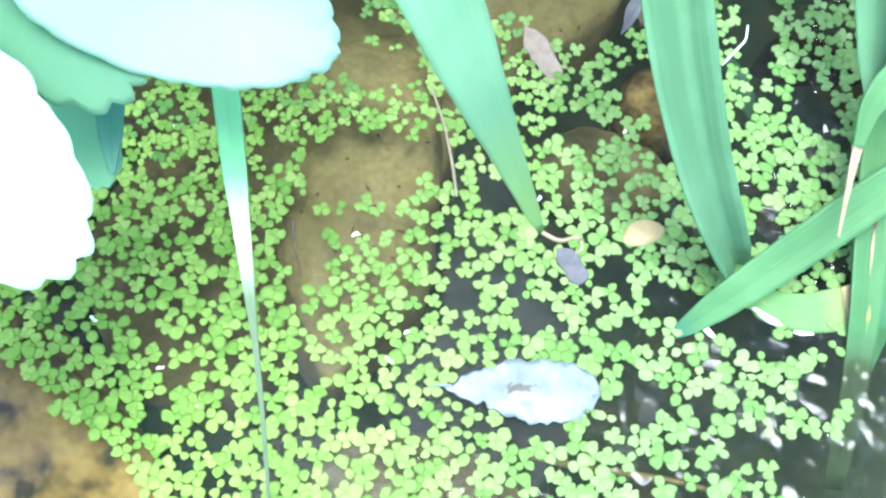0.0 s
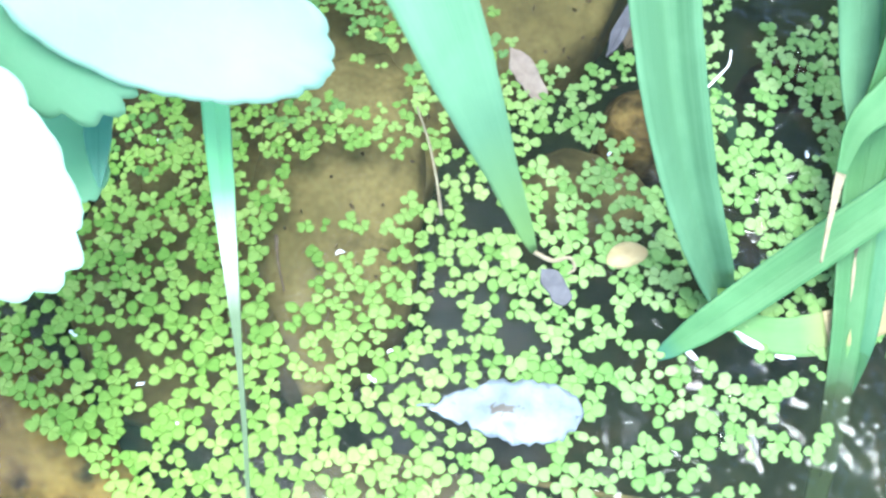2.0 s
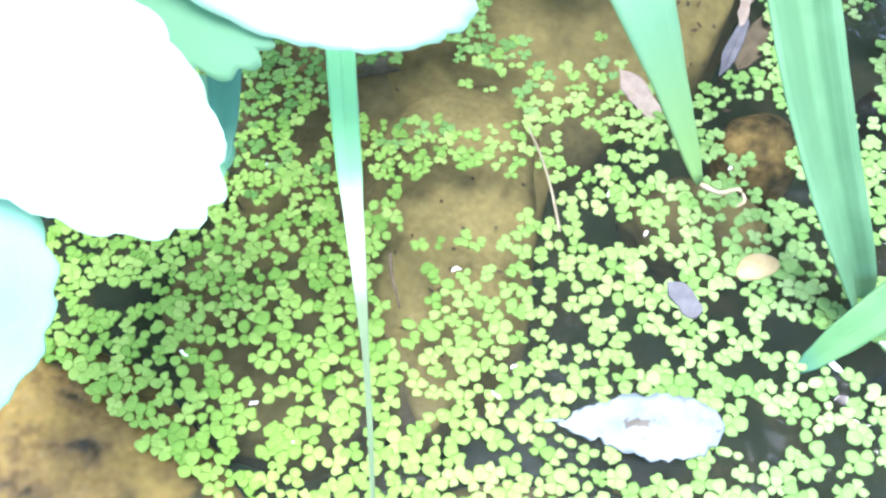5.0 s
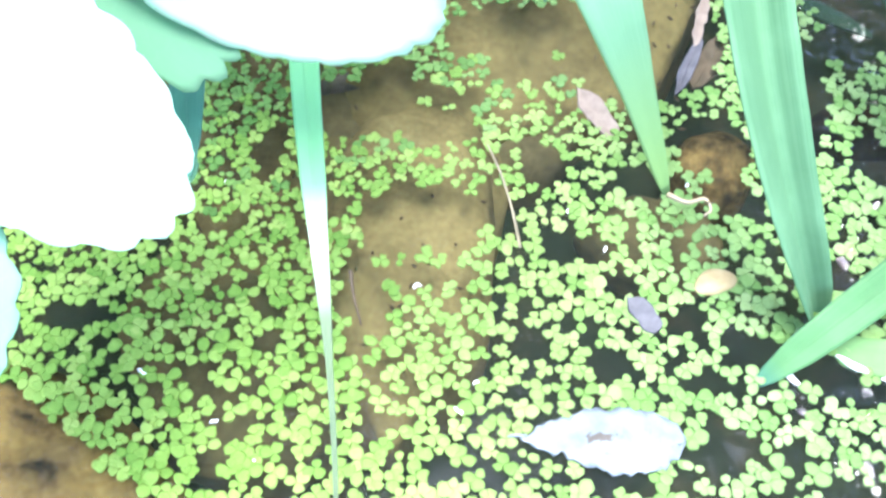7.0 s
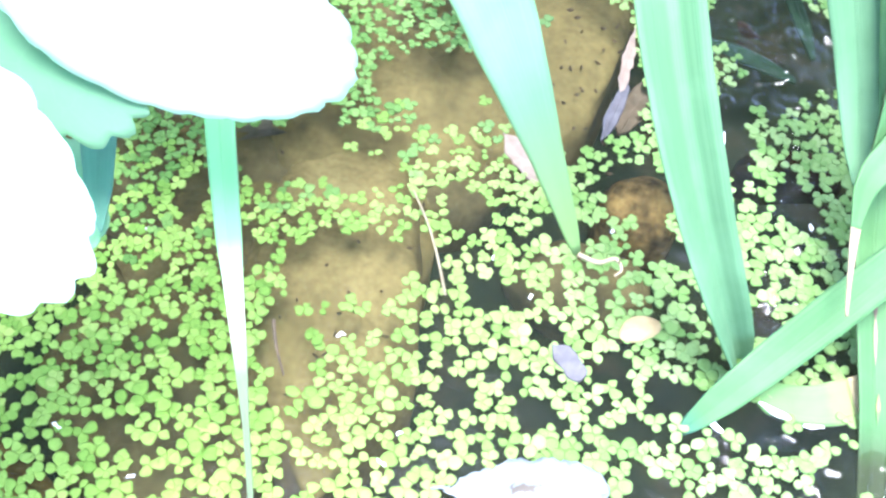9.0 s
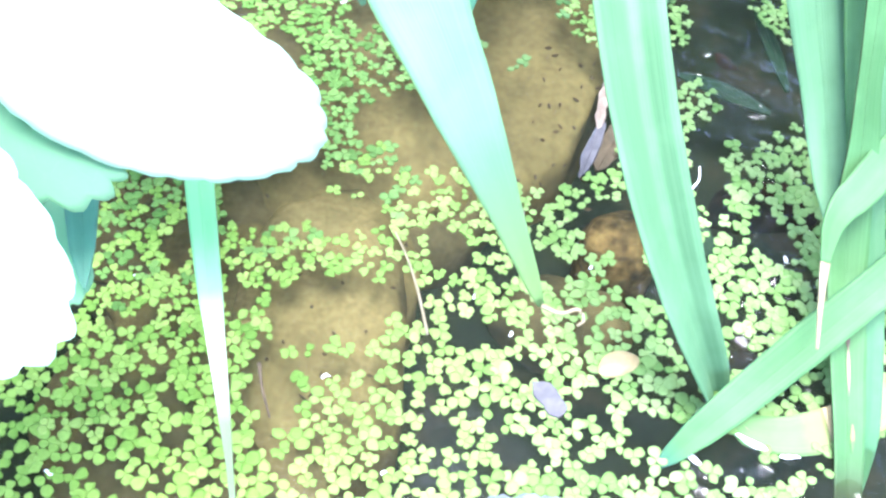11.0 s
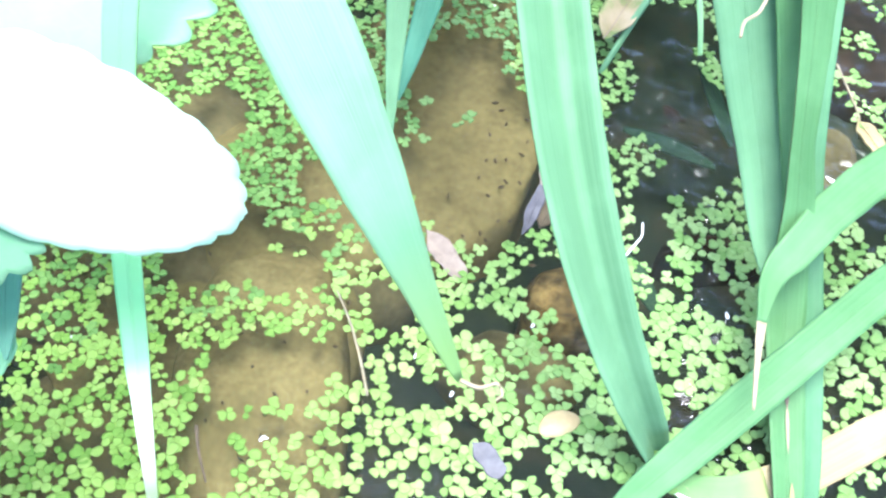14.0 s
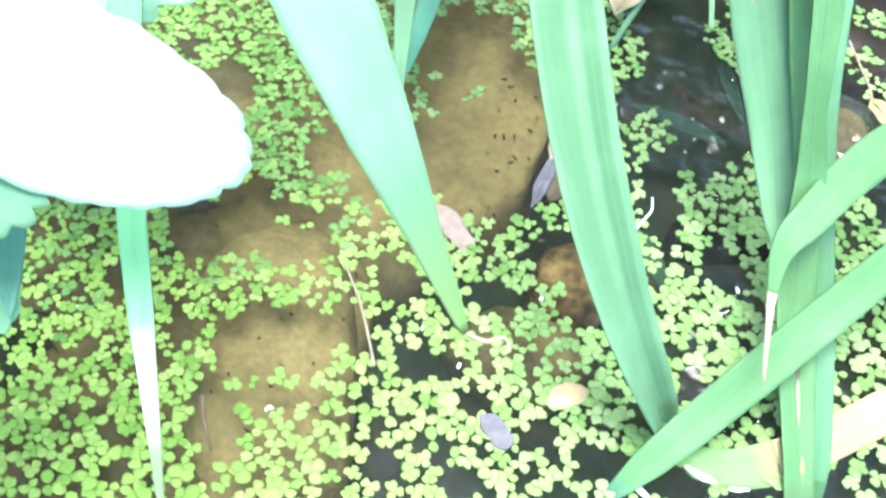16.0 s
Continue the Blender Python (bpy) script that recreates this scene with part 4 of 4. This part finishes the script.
PATCHES = [(-0.0209, 0.0057, 0.0066, 0.0018), (-0.0303, 0.0739, 0.011, 0.0055), (0.1028, -0.0047, 0.0037, 0.0031), (0.083, -0.0118, 0.0026, 0.0024), (-0.0317, 0.0613, 0.0063, 0.0026), (0.0163, 0.1311, 0.004, 0.0054),
           (0.001, 0.1366, 0.0028, 0.0028), (0.0032, 0.092, 0.0022, 0.0024), (0.0781, 0.1281, 0.0085, 0.012), (0.0708, 0.1573, 0.0055, 0.0052), (0.1085, 0.1141, 0.0091, 0.0055), (0.0926, 0.1048, 0.0043, 0.0073), (0.1004, 0.1835, 0.0048, 0.0093),
           (0.1607, 0.2068, 0.0074, 0.0086), (0.1581, 0.1855, 0.0063, 0.005), (0.0101, 0.1909, 0.0131, 0.0077), (0.0292, 0.1654, 0.0038, 0.0089), (-0.0215, 0.0793, 0.0051, 0.006), (-0.0558, 0.0672, 0.0017, 0.0018)]
LITTER = [(0.034, -0.038, 0.020, 0.0075, 11), (0.040, 0.002, 0.0055, 0.0032, -45), (0.0585, 0.0175, 0.005, 0.0035, 35), (0.018, 0.071, 0.010, 0.0035, -51),
          (0.0435, 0.095, 0.016, 0.003, 78), (-0.006, 0.034, 0.019, 0.0015, -65), (0.118, 0.010, 0.031, 0.0062, 25), (0.0815, -0.004, 0.012, 0.004, 41), (0.1225, -0.012, 0.007, 0.010, 0)]


REACH = 0.0021  # how far a plant spreads into a gap from its own middle


def open_water(x, y):
    rim = 1 + 0.4 * noise.noise((x * 110, y * 110, 7))
    if any(((x - cx) / max(0.0015, rx - 0.0012)) ** 2 + ((y - cy) / max(0.0015, ry - 0.0012)) ** 2 < rim for cx, cy, rx, ry in PATCHES):
        return False
    for k, (cx, cy, rx, ry, turn) in enumerate(GAPS + LITTER):
        a = radians(turn)
        dx, dy = x - cx, y - cy
        u, v = dx * math.cos(a) + dy * math.sin(a), dy * math.cos(a) - dx * math.sin(a)
        wide = 0.0 if k >= len(GAPS) else REACH if k < len(GAPS_CENTRE + GAPS_FAR) else 0.6 * REACH if k < len(GAPS) - len(GAPS_LEFT) else 0.2 * REACH
        if (u / (rx + wide)) ** 2 + (v / (ry + wide)) ** 2 < (rim if k < len(GAPS) else 1):
            return True
    if y < -0.060 - 0.53 * (x + 0.109) + 0.006 * noise.noise((x * 70, y * 70, 9)) and x < -0.045:
        return True
    return noise.noise((x * 75, y * 75, 2)) > 0.60 or noise.noise((x * 150, y * 150, 8)) > 0.58


def frond_cluster(count, seed):
    """A duckweed plant: domed fronds, narrow at the joint and notched at the outer rim, all meeting at one point."""
    rnd = random.Random(seed)
    bm = bmesh.new()
    heart = bm.verts.new((0, 0, 0.0004))
    around, turn, sides = 17, rnd.uniform(0, 6.3), []
    for k in range(count):
        a = turn + 2 * math.pi * k / count + rnd.uniform(-0.32, 0.32)
        ln = rnd.uniform(0.0032, 0.0048) * (0.72 if k >= 3 else 1)
        wd = ln * rnd.uniform(0.84, 1.12)
        skew, notch = rnd.uniform(-0.35, 0.35), rnd.uniform(0.08, 0.36)
        tilt, roll = rnd.uniform(-0.08, 0.16), rnd.uniform(-0.15, 0.15)
        d, s = Vector((math.cos(a), math.sin(a), tilt)), Vector((-math.sin(a), math.cos(a), roll))
        c = d * ln * 0.52
        z = Vector((0, 0, 0.00012 * k))
        rings = []
        for scale, rise in ((0.62, 0.00043), (1.0, 0.00036), (0.93, -0.0003)):
            ring = []
            for j in range(around):
                th = math.pi - 2 * math.pi * (j + 0.5) / around
                f = 1 - notch * math.exp(-((th - skew) / 0.42) ** 2) + 0.06 * math.sin(3 * th + seed + k) + 0.035 * math.sin(5 * th + 2 * seed + k)
                pinch = 1 - 0.30 * (0.5 - 0.5 * math.cos(th)) ** 2
                ring.append(bm.verts.new(c + d * (scale * ln * 0.5 * f * math.cos(th)) + s * (scale * wd * 0.5 * f * pinch * math.sin(th)) + z + Vector((0, 0, rise))))
            rings.append(ring)
        mid = bm.verts.new(c + z + Vector((0, 0, 0.00042)))
        inner, top, low = rings
        for j in range(around):
            i = (j + 1) % around
            bm.faces.new((mid, inner[i], inner[j]))
            sides.append(bm.faces.new((top[j], top[i], low[i], low[j])))
            if j < around - 1:
                bm.faces.new((inner[j], inner[i], top[i], top[j]))
        bm.faces.new((inner[around - 1], inner[0], top[0], heart, top[around - 1]))
    bmesh.ops.recalc_face_normals(bm, faces=bm.faces)
    for f in bm.faces:
        f.smooth = True
    for f in sides:
        f.smooth = False
    return bm


def mesh_of(name, bm, material):
    me = bpy.data.meshes.new(name)
    bm.to_mesh(me)
    bm.free()
    me.materials.append(material)
    return me


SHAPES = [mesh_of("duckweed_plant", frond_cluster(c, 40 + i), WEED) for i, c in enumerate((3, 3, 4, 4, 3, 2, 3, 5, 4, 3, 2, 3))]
SMALL = [mesh_of("small_duckweed_plant", frond_cluster(c, 40 + i), SHADEWEED) for i, c in enumerate((3, 3, 4, 4, 3, 2, 3, 5, 4, 3, 2, 3))]


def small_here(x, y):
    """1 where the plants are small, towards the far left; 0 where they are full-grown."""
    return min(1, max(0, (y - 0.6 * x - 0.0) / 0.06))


def scatter():
    rnd = random.Random(11)
    cell, spots, grid = 0.006, [], {}
    for _ in range(110000):
        x, y = rnd.uniform(-0.21, 0.23), rnd.uniform(-0.125, 0.29)
        if open_water(x, y):
            continue
        gap = (0.0042 + 0.0008 * noise.noise((x * 30, y * 30, 5))) * (1 - 0.13 * small_here(x, y)) * (1 - 0.10 * min(1, max(0, -(x + 0.01) / 0.03)))
        i, j = int(x // cell), int(y // cell)
        if any((x - p) ** 2 + (y - q) ** 2 < gap * gap for a in (-1, 0, 1) for b in (-1, 0, 1) for p, q in grid.get((i + a, j + b), ())):
            continue
        grid.setdefault((i, j), []).append((x, y))
        spots.append((x, y))
    return spots


mat_of_weed = thing("duckweed_mat", "floating mat of bright yellow-green duckweed plants", "duckweed", (0.02, 0.02, 0))
spots = scatter()
spots.sort(key=lambda p: math.hypot(p[0] - 0.015, p[1] + 0.01))
rnd = random.Random(5)
piles = {"full": ([], [], []), "small": ([], [], [])}
for k, (x, y) in enumerate(spots):
    young = small_here(x, y)
    size = (0.86 + 0.14 * rnd.uniform(-1, 1)) * (1 - 0.23 * young)
    m = Matrix.Translation((x, y, 0.0006 + rnd.uniform(0, 0.0004))) @ Euler((rnd.uniform(-0.06, 0.06), rnd.uniform(-0.06, 0.06), rnd.uniform(0, 6.3))).to_matrix().to_4x4() @ Matrix.Scale(size, 4)
    # Far-left plants take the darker green that carries painted shade.
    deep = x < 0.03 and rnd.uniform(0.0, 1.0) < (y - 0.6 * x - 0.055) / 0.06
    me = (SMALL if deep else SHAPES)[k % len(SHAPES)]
    if k < 300:
        ob = new("duckweed_plant", me)
        ob.parent = mat_of_weed
        ob.matrix_local = Matrix.Translation((-0.02, -0.02, 0)) @ m
    else:
        verts, faces, smooth = piles["small" if deep else "full"]
        o = len(verts)
        verts += [m @ v.co - mat_of_weed.location for v in me.vertices]
        faces += [[o + i for i in p.vertices] for p in me.polygons]
        smooth += [p.use_smooth for p in me.polygons]
for (verts, faces, smooth), m, label in ((piles["full"], WEED, "more bright duckweed farther out"), (piles["small"], SHADEWEED, "small duckweed near the broad leaves, shade in its green")):
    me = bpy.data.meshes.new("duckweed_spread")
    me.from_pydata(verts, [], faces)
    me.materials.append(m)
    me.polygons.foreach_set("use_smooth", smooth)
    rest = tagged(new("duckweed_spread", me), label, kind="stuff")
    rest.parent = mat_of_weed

# ---- tree whose crown is mirrored in the water ----
TREELEAF = plain_noise("tree leaf", [(0.3, (0.02, 0.05, 0.015)), (0.7, (0.045, 0.09, 0.025))], 8, 0.6)


def tree(label, at, seed, height, spread, leaves):
    rnd = random.Random(seed)
    root = thing("tree", label, "tree", at)
    top = Vector((rnd.uniform(-0.3, 0.3), rnd.uniform(-0.5, 0.1), height))
    trunk = smooth_path([(0, 0, -0.1), (0.05, 0.02, height * 0.35), top * 0.75, top], 6)
    part("trunk", tube(trunk, lambda u: 0.14 - 0.11 * u, 10), TWIG, root)
    vs, fs = [], []
    for k in range(16):
        s = trunk[8 + k % (len(trunk) - 9)]
        a = rnd.uniform(0, 6.28)
        e = s + Vector((math.cos(a) * spread * rnd.uniform(0.5, 1), math.sin(a) * spread * rnd.uniform(0.5, 1), rnd.uniform(0.2, 1.0)))
        part("limb", tube(smooth_path([s, (s + e) / 2 + Vector((0, 0, 0.15)), e], 5), lambda u: 0.035 - 0.028 * u, 6), TWIG, root)
        for _ in range(leaves):
            c = s.lerp(e, rnd.uniform(0.35, 1.1)) + Vector((rnd.gauss(0, 0.28), rnd.gauss(0, 0.28), rnd.gauss(0, 0.22)))
            d = Vector((rnd.gauss(0, 1), rnd.gauss(0, 1), rnd.gauss(0, 0.6))).normalized()
            w = d.orthogonal().normalized()
            ln = rnd.uniform(0.11, 0.23)
            o = len(vs)
            vs += [c - d * ln * 0.5, c + w * ln * 0.28, c + d * ln * 0.5, c - w * ln * 0.28, c + d.cross(w) * ln * 0.08]
            fs += [(o, o + 1, o + 4), (o + 1, o + 2, o + 4), (o + 2, o + 3, o + 4), (o + 3, o, o + 4)]
    me = bpy.data.meshes.new("crown")
    me.from_pydata(vs, [], fs)
    me.materials.append(TREELEAF)
    ob = tagged(new("crown", me), kind="stuff")
    ob.parent = root
    return root


tree("leafy tree mirrored in the pond", (-0.3, 3.2, 0.05), 3, 5.0, 2.3, 520)
tree("smaller leafy tree mirrored in the pond", (1.95, 2.5, 0.05), 8, 4.6, 1.9, 480)
tree("far leafy tree mirrored in the pond", (0.9, 4.6, 0.05), 14, 5.2, 2.3, 520)
tree("slender leafy tree mirrored in the pond", (2.0, 1.25, 0.05), 21, 4.8, 1.8, 460)
